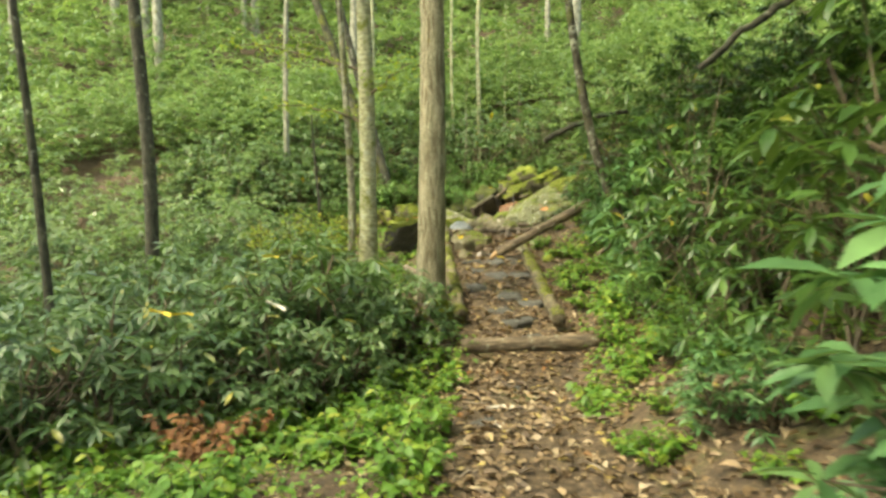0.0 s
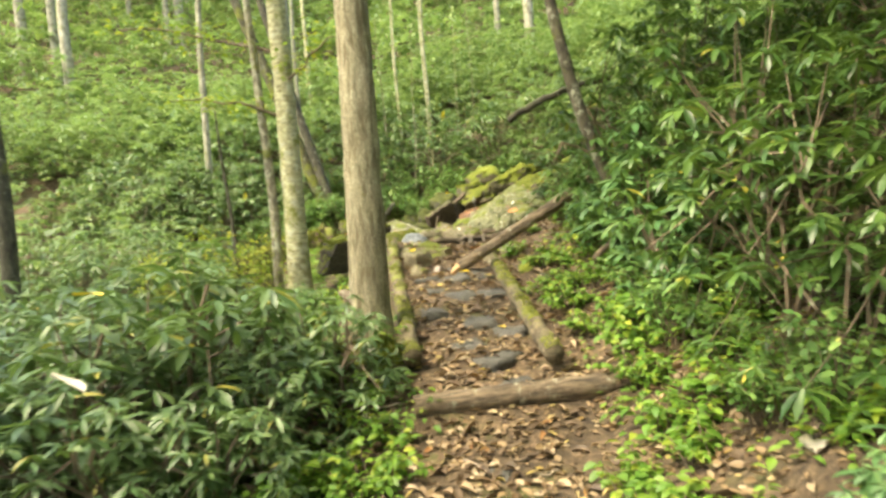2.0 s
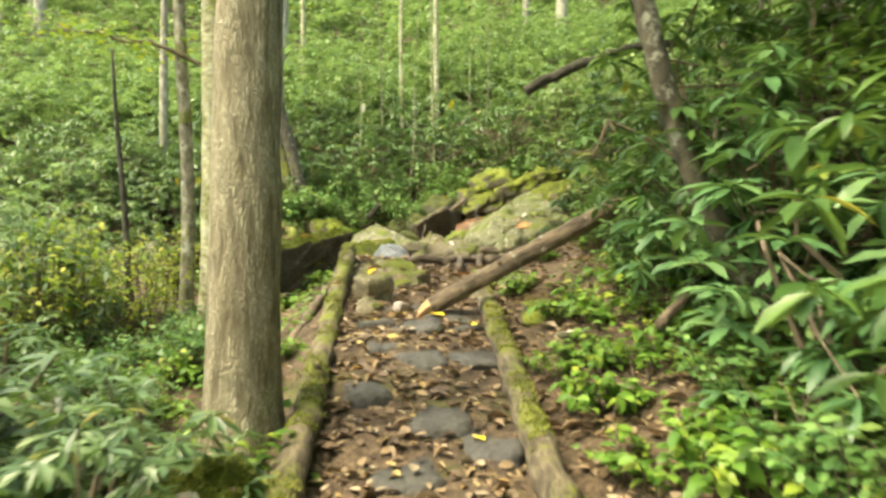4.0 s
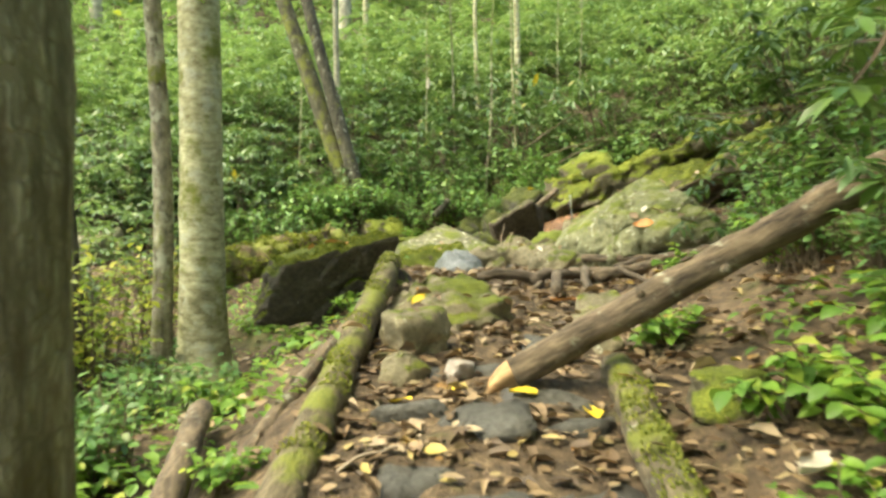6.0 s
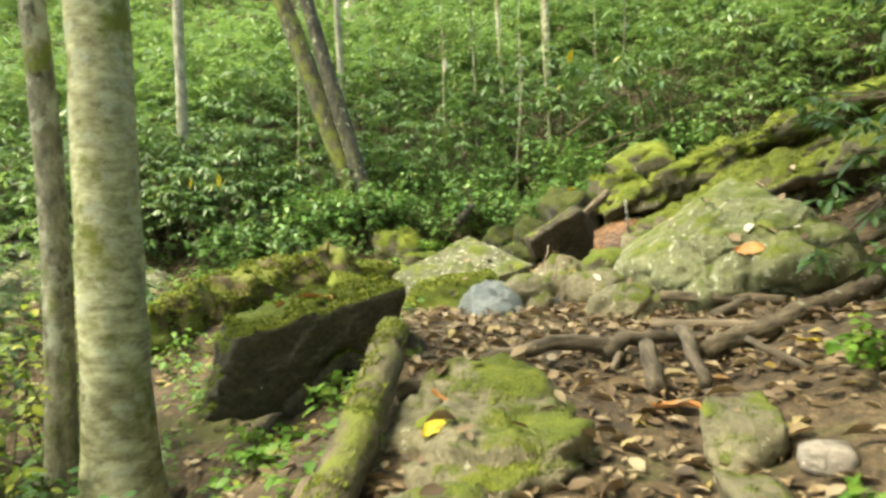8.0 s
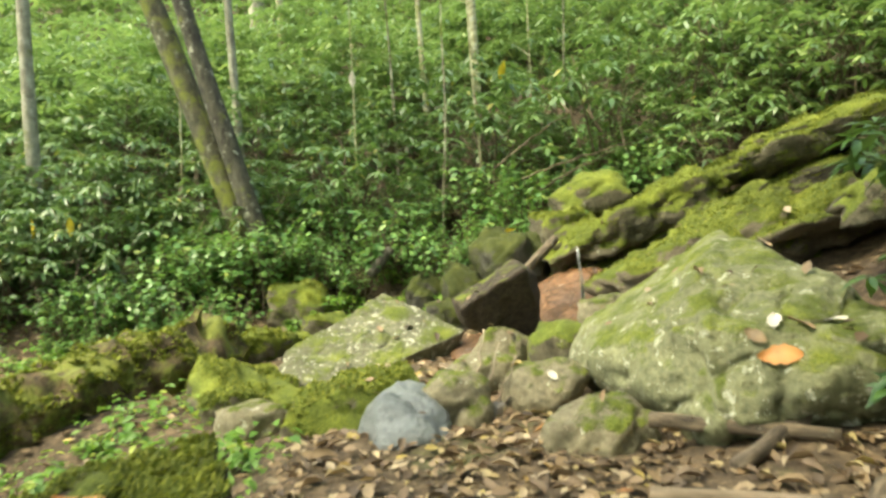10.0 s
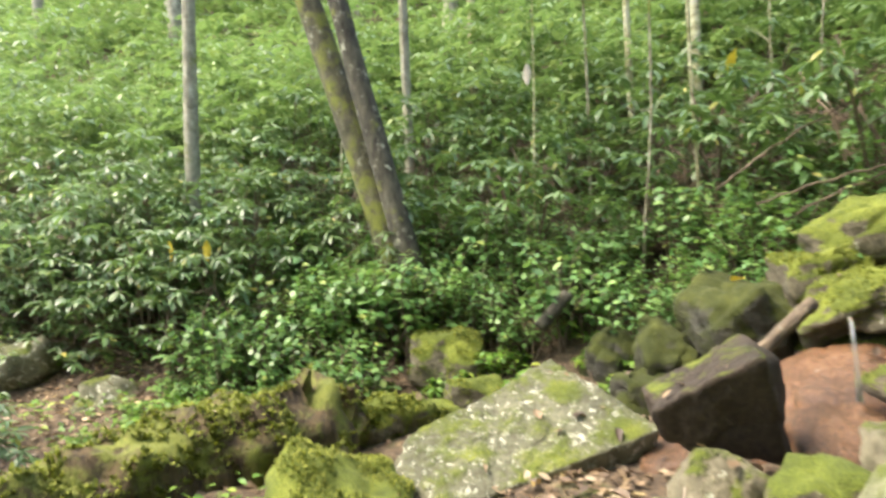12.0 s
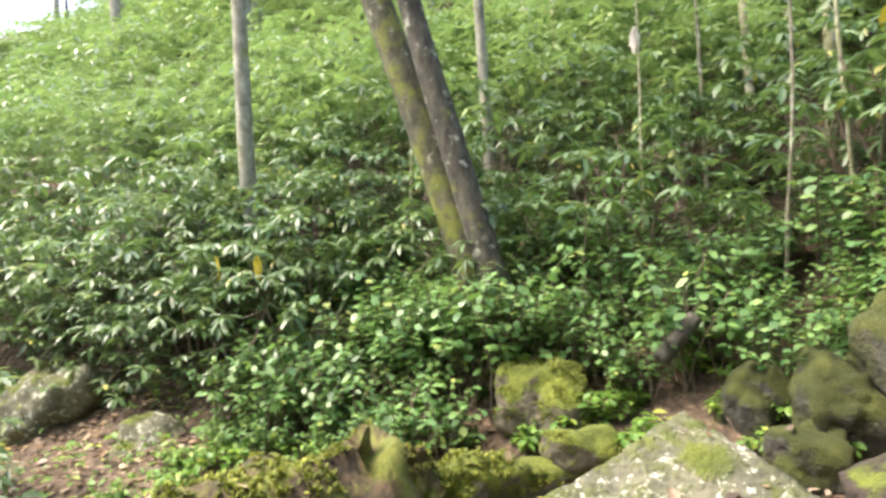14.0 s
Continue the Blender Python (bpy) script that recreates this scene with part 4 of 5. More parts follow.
rock("stream_bed", (1.4, 20.5, 0.08), (1.5, 1.0, 0.25), M_ROCK_RUST, 46, (4, -4, 10), 3, label="wet rust-orange stone bed between mossy rocks")
rock("boulder", (0.75, 21.0, 0.3), (0.4, 0.35, 0.4), M_ROCK_DAMP_SHADED, 47, (0, 0, 10), label="small damp mossy rock by the stream")
rock("boulder", (1.25, 21.5, 0.65), (0.5, 0.45, 0.5), M_ROCK_DAMP_SHADED, 48, (0, 12, 30), label="damp mossy rock by the stream")
rock("boulder", (-4.2, 21.3, -0.2), (0.85, 0.7, 0.8), M_ROCK_LICHEN, 27, (0, 0, 20), label="grey rounded boulder with moss")
rock("boulder", (-6.0, 21.6, -0.1), (1.3, 1.0, 1.1), M_ROCK_LICHEN, 28, (0, 8, 50), label="grey mossy boulder below the slope")
rock("boulder", (-3.3, 20.6, -0.4), (0.8, 0.7, 0.5), M_ROCK_MOSS, 29, (0, 0, 10), label="low green mossy rock")
rock("boulder", (-2.9, 22.1, 0.45), (0.8, 0.6, 0.9), M_ROCK_DAMP_SHADED, 44, (0, 0, 10), label="mossy rock half hidden by shrubs")
for i, (x, y, a, b, c, mat, turn, lab) in enumerate([
    (0.9, 18.7, 0.55, 0.45, 0.4, M_ROCK_TAN, 12, "small mossy rock at the trail end"),
    (1.35, 18.1, 0.5, 0.5, 0.4, M_ROCK_TAN, 40, "small mossy rock at the trail end"),
    (1.5, 17.2, 0.6, 0.45, 0.36, M_ROCK_TAN, 0, "small mossy rock beside the boulder"),
    (0.75, 17.9, 0.4, 0.4, 0.34, M_ROCK_TAN, 70, "small mossy rock at the trail end"),
    (0.37, 13.65, 0.36, 0.32, 0.3, M_ROCK_TAN, 20, "mossy tan stone against the edging log"),
    (0.34, 13.28, 0.24, 0.2, 0.2, M_ROCK_TAN, 50, "pale tan stone against the edging log"),
    (1.38, 13.95, 0.24, 0.5, 0.2, M_ROCK_TAN, 15, "long tan stone set in the trail"),
    (1.5, 14.55, 0.4, 0.3, 0.2, M_ROCK_TAN, 80, "flat mossy stone in the trail"),
    (1.75, 12.8, 0.36, 0.3, 0.2, M_ROCK_MOSS, 80, "mossy stone beside the edging log"),
    (1.6, 18.85, 0.5, 0.4, 0.45, M_ROCK_MOSS, 20, "mossy stone below the wet rock"),
    (1.95, 18.95, 0.45, 0.4, 0.5, M_ROCK_TAN, 65, "mossy stone below the wet rock"),
    (-0.55, 18.1, 0.5, 0.4, 0.3, M_ROCK_TAN, 30, "grey stone below the trail"),
    (-0.3, 10.12, 0.6, 0.5, 0.42, M_ROCK_MOSS, 25, "mossy hump at the foot of a tree"),
    (3.15, 8.1, 0.8, 0.6, 0.55, M_ROCK_DARK, 30, "dark rock under the shrubs on the bank"),
]):
    rock("stone", (x, y, gz(x, y) + c * 0.16), (a, b, c), mat, 70 + i, (0, 0, turn), label=lab, detail=4)
for i, (x, y, a, b, turn) in enumerate([
    (0.47, 13.35, 0.34, 0.3, 20), (0.74, 13.42, 0.36, 0.28, 0), (1.02, 13.85, 0.27, 0.3, 30), (1.0, 13.0, 0.4, 0.34, 10), (1.12, 12.75, 0.36, 0.3, 60),
    (0.72, 12.7, 0.4, 0.36, 0), (1.12, 12.1, 0.42, 0.5, 15), (0.78, 12.05, 0.34, 0.4, 40), (0.46, 12.25, 0.34, 0.3, 70), (0.85, 11.25, 0.42, 0.55, 5),
    (0.62, 10.6, 0.4, 0.5, 20), (1.12, 10.9, 0.4, 0.4, 80), (0.4, 11.5, 0.3, 0.34, 10), (0.9, 10.1, 0.45, 0.4, 30), (0.42, 12.9, 0.3, 0.24, 0),
    (0.95, 9.6, 0.4, 0.3, 0), (0.55, 8.2, 0.35, 0.3, 20), (0.2, 7.1, 0.3, 0.26, 60),
]):
    rock("trail_stone", (x, y, gz(x, y) - 0.06), (a, b, 0.17), M_ROCK_PATH, 90 + i, (random.Random(i).uniform(-6, 6), random.Random(i + 50).uniform(-6, 6), turn), 3, label="dark grey flat stone set in the trail", detail=3, group="stones set in the trail")
for i, (x, y, a, mat, lab) in enumerate([(1.68, 14.25, 0.15, M_ROCK_PALE, "pale pinkish stone on the trail"), (0.62, 13.3, 0.15, M_ROCK_PALE, "flat white stone on the trail"), (1.0, 18.0, 0.12, M_ROCK_PALE, "small white stone at the trail end")]):
    rock("pale_stone", (x, y, gz(x, y) + 0.03), (a, a * 0.8, 0.09), mat, 120 + i, (0, 5, 25 * i), 3, label=lab, detail=3)


def rotten_log():
    """A moss-grown rotten log with a torn, upright root end."""
    thing = empty("rotten_log", Matrix.Translation((-1.6, 19.6, -0.05)))
    path = curve_points((-1.3, -1.6, -0.12), (0.1, 0.6, 0.16), 26, 0.05, 0.02, random.Random(3))
    part("mossy_bark", mesh_from("mossy_bark", *tube(path, [0.26 + 0.006 * i for i in range(26)], 32, 0.42, 5), M_ROT_SHADED, True), thing)
    r2 = random.Random(8)
    for k in range(14):
        a = Vector((-0.3 + 0.045 * k, 0.25 + 0.03 * k, 0.12))
        b = a + Vector((r2.uniform(0.0, 0.14), r2.uniform(-0.08, 0.08), r2.uniform(0.22, 0.46) * (1.25 if k in (5, 6, 7) else 0.85)))
        part("splinter", mesh_from("splinter", *tube(curve_points(a, b, 7, 0, 0.025, r2), [0.17, 0.15, 0.13, 0.1, 0.075, 0.05, 0.025], 7, 0.75, k * 3), M_ROT_SHADED, False), thing)
    tail = curve_points((0.1, 0.6, 0.16), (1.15, 1.35, 0.12), 16, 0.03, 0.03, r2)
    part("root", mesh_from("root", *tube(tail, [0.2 - 0.006 * i for i in range(16)], 16, 0.5, 9), M_ROCK_MOSS, True), thing)
    part("root", mesh_from("root", *tube(curve_points((0.2, 0.3, 0.1), (0.7, -0.1, -0.15), 10, 0.05, 0.03, r2), [0.13 - 0.008 * i for i in range(10)], 10, 0.5, 11), M_ROT_SHADED, True), thing)
    return tagged(thing, "rotten fallen log thick with bright moss", "log")


rotten_log()

# ---- shrubs ----
near = [rhododendron(100 + k, 0.75, 1.15, 80, M_RHODO_BLUE, label="rhododendron shrub with bluish green leathery leaves") for k in range(3)]
tall = [rhododendron(110 + k, 1.15, 2.3, 130, M_RHODO, length=0.17, label="tall dark rhododendron shrub on the bank") for k in range(3)]
hill = [rhododendron(120 + k, 1.3, 2.2, 130, M_HILL_HAZED, 8, 0.2, LEAF_LONG_PLAIN, "rhododendron shrub on the wooded slope") for k in range(4)]
front = [rhododendron(170 + k, 1.1, 1.9, 105, M_RHODO_BLUE, 9, 0.2, label="full rhododendron shrub with drooping leathery leaves") for k in range(3)]
herbs = [leafy_shrub(130 + k, 0.3, 0.3, 16, M_HERB, 0.075, "ground_plant", "bright green leafy plant on the forest floor", kind="plant") for k in range(3)]
small = [leafy_shrub(140 + k, 0.55, 0.75, 42, M_SHRUB, 0.085, template=LEAF_OVAL_PLAIN) for k in range(3)]
yellow = [leafy_shrub(150 + k, 0.5, 1.5, 38, M_YELLOWISH, 0.085, "sapling", "slender sapling with yellow-green leaves", kind="sapling") for k in range(2)]
withered = leafy_shrub(165, 0.25, 0.42, 14, M_WITHERED, 0.09, "withered_plant", "rust-brown withered plant among green herbs", kind="plant")
young = rhododendron(160, 0.6, 1.5, 64, M_YOUNG, 9, 0.2, spread=0.45, label="young rhododendron with large pale green leaves")
used = set()


def plant(ob, x, y, s, turn, sink=0.0, tilt=(0, 0), group=""):
    """Sets the first plant of a kind, or a copy of it, on the ground."""
    m = pose(x, y, gz(x, y) - sink, tilt[0], tilt[1], turn)
    if ob.name in used:
        c = copy_thing(ob, m)
    else:
        used.add(ob.name)
        c = ob
        c.matrix_world = m
    c.scale = (s, s, s * r.uniform(0.88, 1.12))
    if group:
        tagged(c, group=group)
    return c


def scatter(kinds, n, xr, yr, sizes, gap, keep=lambda x, y: True, sink=0.0, group=""):
    done = []
    tries = 0
    while len(done) < n and tries < n * 40:
        tries += 1
        x, y = r.uniform(*xr), r.uniform(*yr)
        if not keep(x, y) or any((x - a) ** 2 + (y - b) ** 2 < gap * gap for a, b in done):
            continue
        done.append((x, y))
        plant(r.choice(kinds), x, y, r.uniform(*sizes), r.uniform(0, 360), sink, (r.uniform(-6, 6), r.uniform(-6, 6)), group)


r = random.Random(11)
scatter(near, 76, (-8, -0.9), (2.9, 11.2), (0.95, 1.6), 0.64, lambda x, y: x < trail_x(y) - 2.25 - 2.0 * max(0, 7.9 - y), 0.1, "shrubs below the trail")
scatter(near, 40, (-8, -1.6), (11.2, 19), (0.7, 1.15), 0.66, lambda x, y: x < trail_x(y) - 2.7 - 0.5 * (y > 12.5) and not (y > 15.5 and x > -3.6), 0.1, "shrubs below the trail")
scatter(near, 24, (-2.4, -0.4), (7.8, 11.0), (0.55, 0.9), 0.42, lambda x, y: x < trail_x(y) - 1.2 - 0.5 * max(0, 9.2 - y) and (x + 0.29) ** 2 + (y - 11.02) ** 2 > 0.5, 0.1, "shrubs below the trail")
scatter(tall, 56, (1.5, 8), (3.4, 16.5), (0.7, 1.2), 0.75, lambda x, y: x > trail_x(y) + 2.15 + 0.6 * (y > 14) and (x - 2.0) ** 2 + (y - 10.1) ** 2 > 0.3, 0.1, "shrubs on the bank")
scatter(front, 26, (-8.5, 5), (22.7, 25.6), (0.75, 1.1), 1.15, lambda x, y: True, 0.15, "shrubs on the slope")

scatter(hill, 34, (-13, -4.4), (15, 23.5), (0.6, 0.9), 1.15, lambda x, y: not (19.5 < y < 22.0 and x > -7.5), 0.15, "shrubs on the slope")
scatter(hill, 22, (3.8, 10), (17, 24), (0.55, 0.9), 1.0, lambda x, y: y > 21.3 or x > 5.8, 0.15, "shrubs on the slope")
scatter(herbs, 110, (-5.4, 0.4), (2.3, 9.0), (0.7, 1.5), 0.2, lambda x, y: x < trail_x(y) - 0.6 and x > -0.9 - 0.62 * y, 0.0, "leafy ground plants")
scatter(herbs, 46, (1.0, 3.6), (2.4, 17), (0.6, 1.2), 0.3, lambda x, y: x > trail_x(y) + 0.78 and not (15.3 < y < 18.2 and x < 3.1), 0.0, "leafy ground plants")
scatter(herbs, 44, (-2.6, 0), (7.4, 19), (0.6, 1.2), 0.25, lambda x, y: x < trail_x(y) - 1.05, 0.0, "leafy ground plants")
scatter(small, 70, (-3.6, 3.4), (21.1, 23.8), (0.7, 1.2), 0.36, lambda x, y: y > 21.75 or -3.4 < x < -1.6, 0.0, "small-leaved shrubs on the slope")
scatter(front, 12, (-7.8, -3.5), (21.9, 22.9), (0.55, 0.8), 0.6, lambda x, y: True, 0.1, "shrubs on the slope")
scatter(small, 10, (-3.4, -1.9), (20.9, 21.8), (0.35, 0.6), 0.34, lambda x, y: True, 0.0, "small-leaved shrubs on the slope")
scatter(herbs, 36, (-3.9, 1.0), (20.3, 22.0), (0.6, 1.1), 0.25, lambda x, y: x < -2.1 or y > 21.15, 0.0, "leafy ground plants")
for x, y in ((-2.3, 21.9), (-1.8, 21.8), (-1.4, 22.0), (-2.0, 22.0)):
    plant(r.choice(small), x, y, 1.15, r.uniform(0, 360), 0.0, group="small-leaved shrubs on the slope")
scatter(small, 40, (1.8, 3.6), (7, 16.2), (0.45, 0.85), 0.36, lambda x, y: x > trail_x(y) + 1.55 + 0.8 * (y > 14.2), 0.0, "small-leaved shrubs beside the trail")
for x, y, size in ((2.75, 14.6, 0.8), (3.0, 15.1, 0.9), (2.95, 15.7, 0.75), (3.25, 14.2, 1.0), (3.3, 16.0, 0.8), (2.6, 14.0, 0.7), (3.5, 15.3, 1.1)):
    plant(r.choice(small), x, y, size, r.uniform(0, 360), 0.0, group="small-leaved shrubs beside the trail")
scatter(small, 24, (-3.2, -0.6), (9.5, 16.3), (0.45, 0.85), 0.45, lambda x, y: x < -1.0, 0.0, "small-leaved shrubs beside the trail")
scatter(near, 9, (-2.6, -1.3), (9.8, 12.4), (0.38, 0.55), 0.42, lambda x, y: True, 0.05, "shrubs below the trail")

scatter(yellow, 9, (-3.6, -2.1), (13.6, 16.4), (0.7, 1.0), 0.5, lambda x, y: True, 0.0, "saplings")
scatter(herbs, 30, (1.7, 2.9), (9.0, 12.6), (0.8, 1.3), 0.26, lambda x, y: x > 1.85 or y < 10.4, 0.0, "leafy ground plants")
for x, y, size in ((4.3, 22.0, 0.8), (5.0, 21.7, 0.8), (5.4, 22.4, 0.9), (3.9, 22.7, 0.8), (5.8, 21.4, 0.8), (4.6, 23.2, 1.0)):
    plant(r.choice(hill), x, y, size, r.uniform(0, 360), 0.1, group="shrubs on the slope")
for x, y, size in ((-2.35, 6.8, 1.2), (-2.1, 6.3, 1.0), (-1.9, 7.0, 0.9)):
    plant(withered, x, y, size, r.uniform(0, 360), 0.0, group="withered plants")
for x, y, size in ((1.52, 2.6, 1.3), (1.5, 3.1, 0.75), (1.75, 5.85, 0.5), (2.0, 5.45, 0.55), (2.1, 3.0, 1.3), (2.62, 9.9, 1.05), (2.7, 10.7, 1.15), (2.6, 11.6, 0.8), (2.7, 12.5, 0.9)):
    plant(young, x, y, size, r.uniform(0, 360), 0.05, group="young rhododendrons at the trail edge")


def thicket(name, n, xr, yr, label, mat, tips, height, radius, length, keep, lift=(0, 0)):
    """Far growth that nobody could count: whorled leaves over many mounds, as one mesh."""
    P, H, T, R, S = [], [], [], [], []
    done = 0
    while done < n:
        x, y = r.uniform(*xr), r.uniform(*yr)
        if not keep(x, y):
            continue
        done += 1
        z, k = gz(x, y) + r.uniform(*lift), r.uniform(0.7, 1.25)
        for _ in range(tips):
            a, q = r.uniform(0, 6.28), math.sqrt(r.random())
            zz = height * k * math.sqrt(max(0, 1 - 0.85 * q * q)) * (r.uniform(0.75, 1.1) if r.random() > 0.35 else r.uniform(-0.2 if lift[1] else 0.1, 0.75))
            h0 = r.uniform(0, 6.28)
            for j in range(6):
                P.append((x + math.cos(a) * q * radius * k, y + math.sin(a) * q * radius * k, z + zz))
                H.append(h0 + j * 1.047 + r.uniform(-0.2, 0.2))
                T.append(r.uniform(-0.5, 0.3))
                R.append(r.uniform(-0.4, 0.4))
                S.append(length * r.uniform(0.7, 1.2))
    me = leaves_mesh(name, LEAF_LONG_PLAIN, P, H, T, R, S, mat)
    return tagged(new(name, me), label, "thicket", kind="stuff")


def herb_cover(name, n, xr, yr, keep, label):
    """A carpet of small leafy plants that nobody could count, as one mesh."""
    P, H, T, R, S = [], [], [], [], []
    done = 0
    while done < n:
        x, y = r.uniform(*xr), r.uniform(*yr)
        if not keep(x, y):
            continue
        done += 1
        size = r.uniform(0.6, 1.2)
        for _ in range(20):
            a, q = r.uniform(0, 6.28), math.sqrt(r.random())
            px, py = x + math.cos(a) * q * 0.24 * size, y + math.sin(a) * q * 0.24 * size
            P.append((px, py, gz(px, py) + size * r.uniform(0.05, 0.26) * (1.1 - 0.6 * q)))
            H.append(a - 1.57 + r.uniform(-1, 1)), T.append(r.uniform(-0.45, 0.3)), R.append(r.uniform(-0.4, 0.4)), S.append(size * r.uniform(0.05, 0.1))
    return tagged(new(name, leaves_mesh(name, LEAF_OVAL, P, H, T, R, S, M_HERB)), label, "plants", kind="stuff")


herb_cover("herb_carpet", 330, (-6.5, 0.2), (2.3, 9.3), lambda x, y: x < trail_x(y) - 0.65 and x > -1.2 - 0.7 * y, "bright green carpet of small leafy plants")
herb_cover("slope_herbs", 230, (-3.2, 0.0), (10.4, 19), lambda x, y: x < trail_x(y) - 0.95, "small leafy plants below the trail edge")
herb_cover("foot_herbs", 26, (-0.9, 0.0), (9.3, 10.7), lambda x, y: (x + 0.29) ** 2 + (y - 11.02) ** 2 > 0.12, "small leafy plants round the tree foot")
herb_cover("hollow_herbs", 46, (-6.2, -2.3), (20.2, 22.2), lambda x, y: True, "small leafy plants between mossy rocks")
herb_cover("bank_herbs", 110, (1.2, 3.4), (6.5, 13.5), lambda x, y: x > trail_x(y) + 0.85 + 0.4 * (y > 10.6), "scattered small leafy plants on the bank")
# Distant thickets wear the leaf colour that already includes haze.
thicket("hillside_thicket", 900, (-46, 40), (31, 62), "hazy far rhododendron thicket on the wooded hillside", M_HILL_HAZED, 28, 2.6, 2.0, 0.4, lambda x, y: abs(x) < 6 + 0.75 * y)
thicket("slope_thicket", 190, (-13, 10), (25.2, 32), "rhododendron thicket covering the slope", M_HILL_HAZED, 60, 2.1, 1.4, 0.22, lambda x, y: True)
thicket("hollow_thicket", 34, (-13.5, -8), (5, 16), "rhododendron thicket in the hollow", M_HILL_HAZED, 60, 1.9, 1.3, 0.2, lambda x, y: True)
thicket("side_thicket", 560, (-38, 20), (4, 31), "far rhododendron thicket beside the trail", M_HILL_HAZED, 28, 2.2, 1.8, 0.34, lambda x, y: x < -12.5 or x > 9.5)
thicket("far_canopy", 190, (-40, 42), (34, 70), "hazy green far tree canopy on the hill", M_CANOPY, 50, 2.6, 2.6, 0.42, lambda x, y: abs(x) < 6 + 0.62 * y and x > -0.62 * y + 6, (3, 11))
# Leaves added above the view to keep sky light off the bank.
thicket("bank_canopy", 220, (1.0, 13), (-2, 17), "leafy tree canopy shading the bank", M_CANOPY, 26, 2.0, 2.4, 0.45, lambda x, y: x > 1.2, (5.2, 9))
# A second out-of-view canopy, added to dim the left side.
thicket("left_canopy", 26, (-12, -3), (-2, 16), "leafy tree canopy over the shrubs", M_CANOPY, 22, 2.0, 2.4, 0.45, lambda x, y: True, (7, 11))
# Never in view: added leaf walls that cut low sky light from behind.
thicket("woods_behind", 260, (-30, 30), (-30, 14), "unseen leafy woods added behind and beside the trail to block low sky light", M_RHODO, 30, 3.4, 3.0, 0.6, lambda x, y: (y < -5 and abs(x) < 28) or x > 11.5 or x < -17, (-0.5, 11))


# ---- leaf litter ----
def rest_surface():
    """A lookup of the topmost solid surface: rocks and logs."""
    verts, faces = [], []
    bpy.context.view_layer.update()
    for ob in list(scene.objects):
        top = ob.parent or ob
        if ob.type == "MESH" and top.get("category") in ("rock", "log"):
            o = len(verts)
            verts.extend(ob.matrix_world @ v.co for v in ob.data.vertices)
            faces.extend([i + o for i in p.vertices] for p in ob.data.polygons)
    return BVHTree.FromPolygons(verts, faces)


SOLID = rest_surface()


def rest(x, y, top=3.0):
    """Height and normal of what a leaf dropped here would lie on."""
    z = gz(x, y)
    hit, normal, _, _ = SOLID.ray_cast(Vector((x, y, top)), Vector((0, 0, -1)))
    if hit is not None and hit.z > z:
        return hit.z, normal
    return z, Vector((0, 0, 1))


def litter(name, n, xr, yr, keep, label, sizes=(0.03, 0.105), wide=True):
    x, y = rng.uniform(*xr, n * 3), rng.uniform(*yr, n * 3)
    ok = keep(x, y)
    x, y = x[ok][:n], y[ok][:n]
    P, T, R, H = [], [], [], []
    for a, b in zip(x, y):
        z, nrm = rest(float(a), float(b))
        if nrm.z < 0.75 or (nrm.z < 0.999 and rng.random() < 0.955):
            continue
        h = rng.uniform(0, 6.28)
        way = Vector((-math.sin(h), math.cos(h), 0))
        P.append((a, b, z + rng.uniform(0.006, 0.026)))
        H.append(h)
        T.append(-math.atan2(nrm.dot(way), nrm.z) + rng.normal(0, 0.18))
        R.append(rng.normal(0, 0.3))
    k = len(P)
    me = leaves_mesh(name, LEAF_FALLEN if wide else LEAF_FALLEN_NARROW, P, H, T, R, rng.uniform(*sizes, k), M_LITTER)
    return tagged(new(name, me), label, "leaves", kind="stuff")


litter("narrow_trail_leaves", 4000, (-1, 4), (1.5, 21), lambda x, y: (x - trail_x(y) > -0.8) & (x - trail_x(y) < 2.2), "narrow brown leaves over trail and bank", (0.05, 0.16), False)
litter("trail_leaves", 6500, (-1, 3), (1.5, 21), lambda x, y: (np.abs(x - trail_x(y)) < 0.5 + 0.45 * np.abs(value_noise(x * 1.5, y * 1.5, 9)) * 2) & ((y > 9) | (value_noise(x * 2.2, y * 2.2, 12) > -0.12)), "brown and yellow fallen leaves strewn over the trail")
litter("bank_leaves", 9000, (0.8, 5), (2, 20.5), lambda x, y: (x - trail_x(y) > 0.6) & (x - trail_x(y) < 3.4) & (value_noise(x * 1.8, y * 1.8, 13) > -0.12), "brown fallen leaves on the bank")
litter("hollow_leaves", 2600, (-6.5, -1.2), (19.2, 22.4), lambda x, y: x < 0, "rust-brown fallen leaves between the rocks")
litter("slope_leaves", 9000, (-6, 1), (2, 22.3), lambda x, y: x - trail_x(y) < -0.6, "brown fallen leaves under the shrubs")


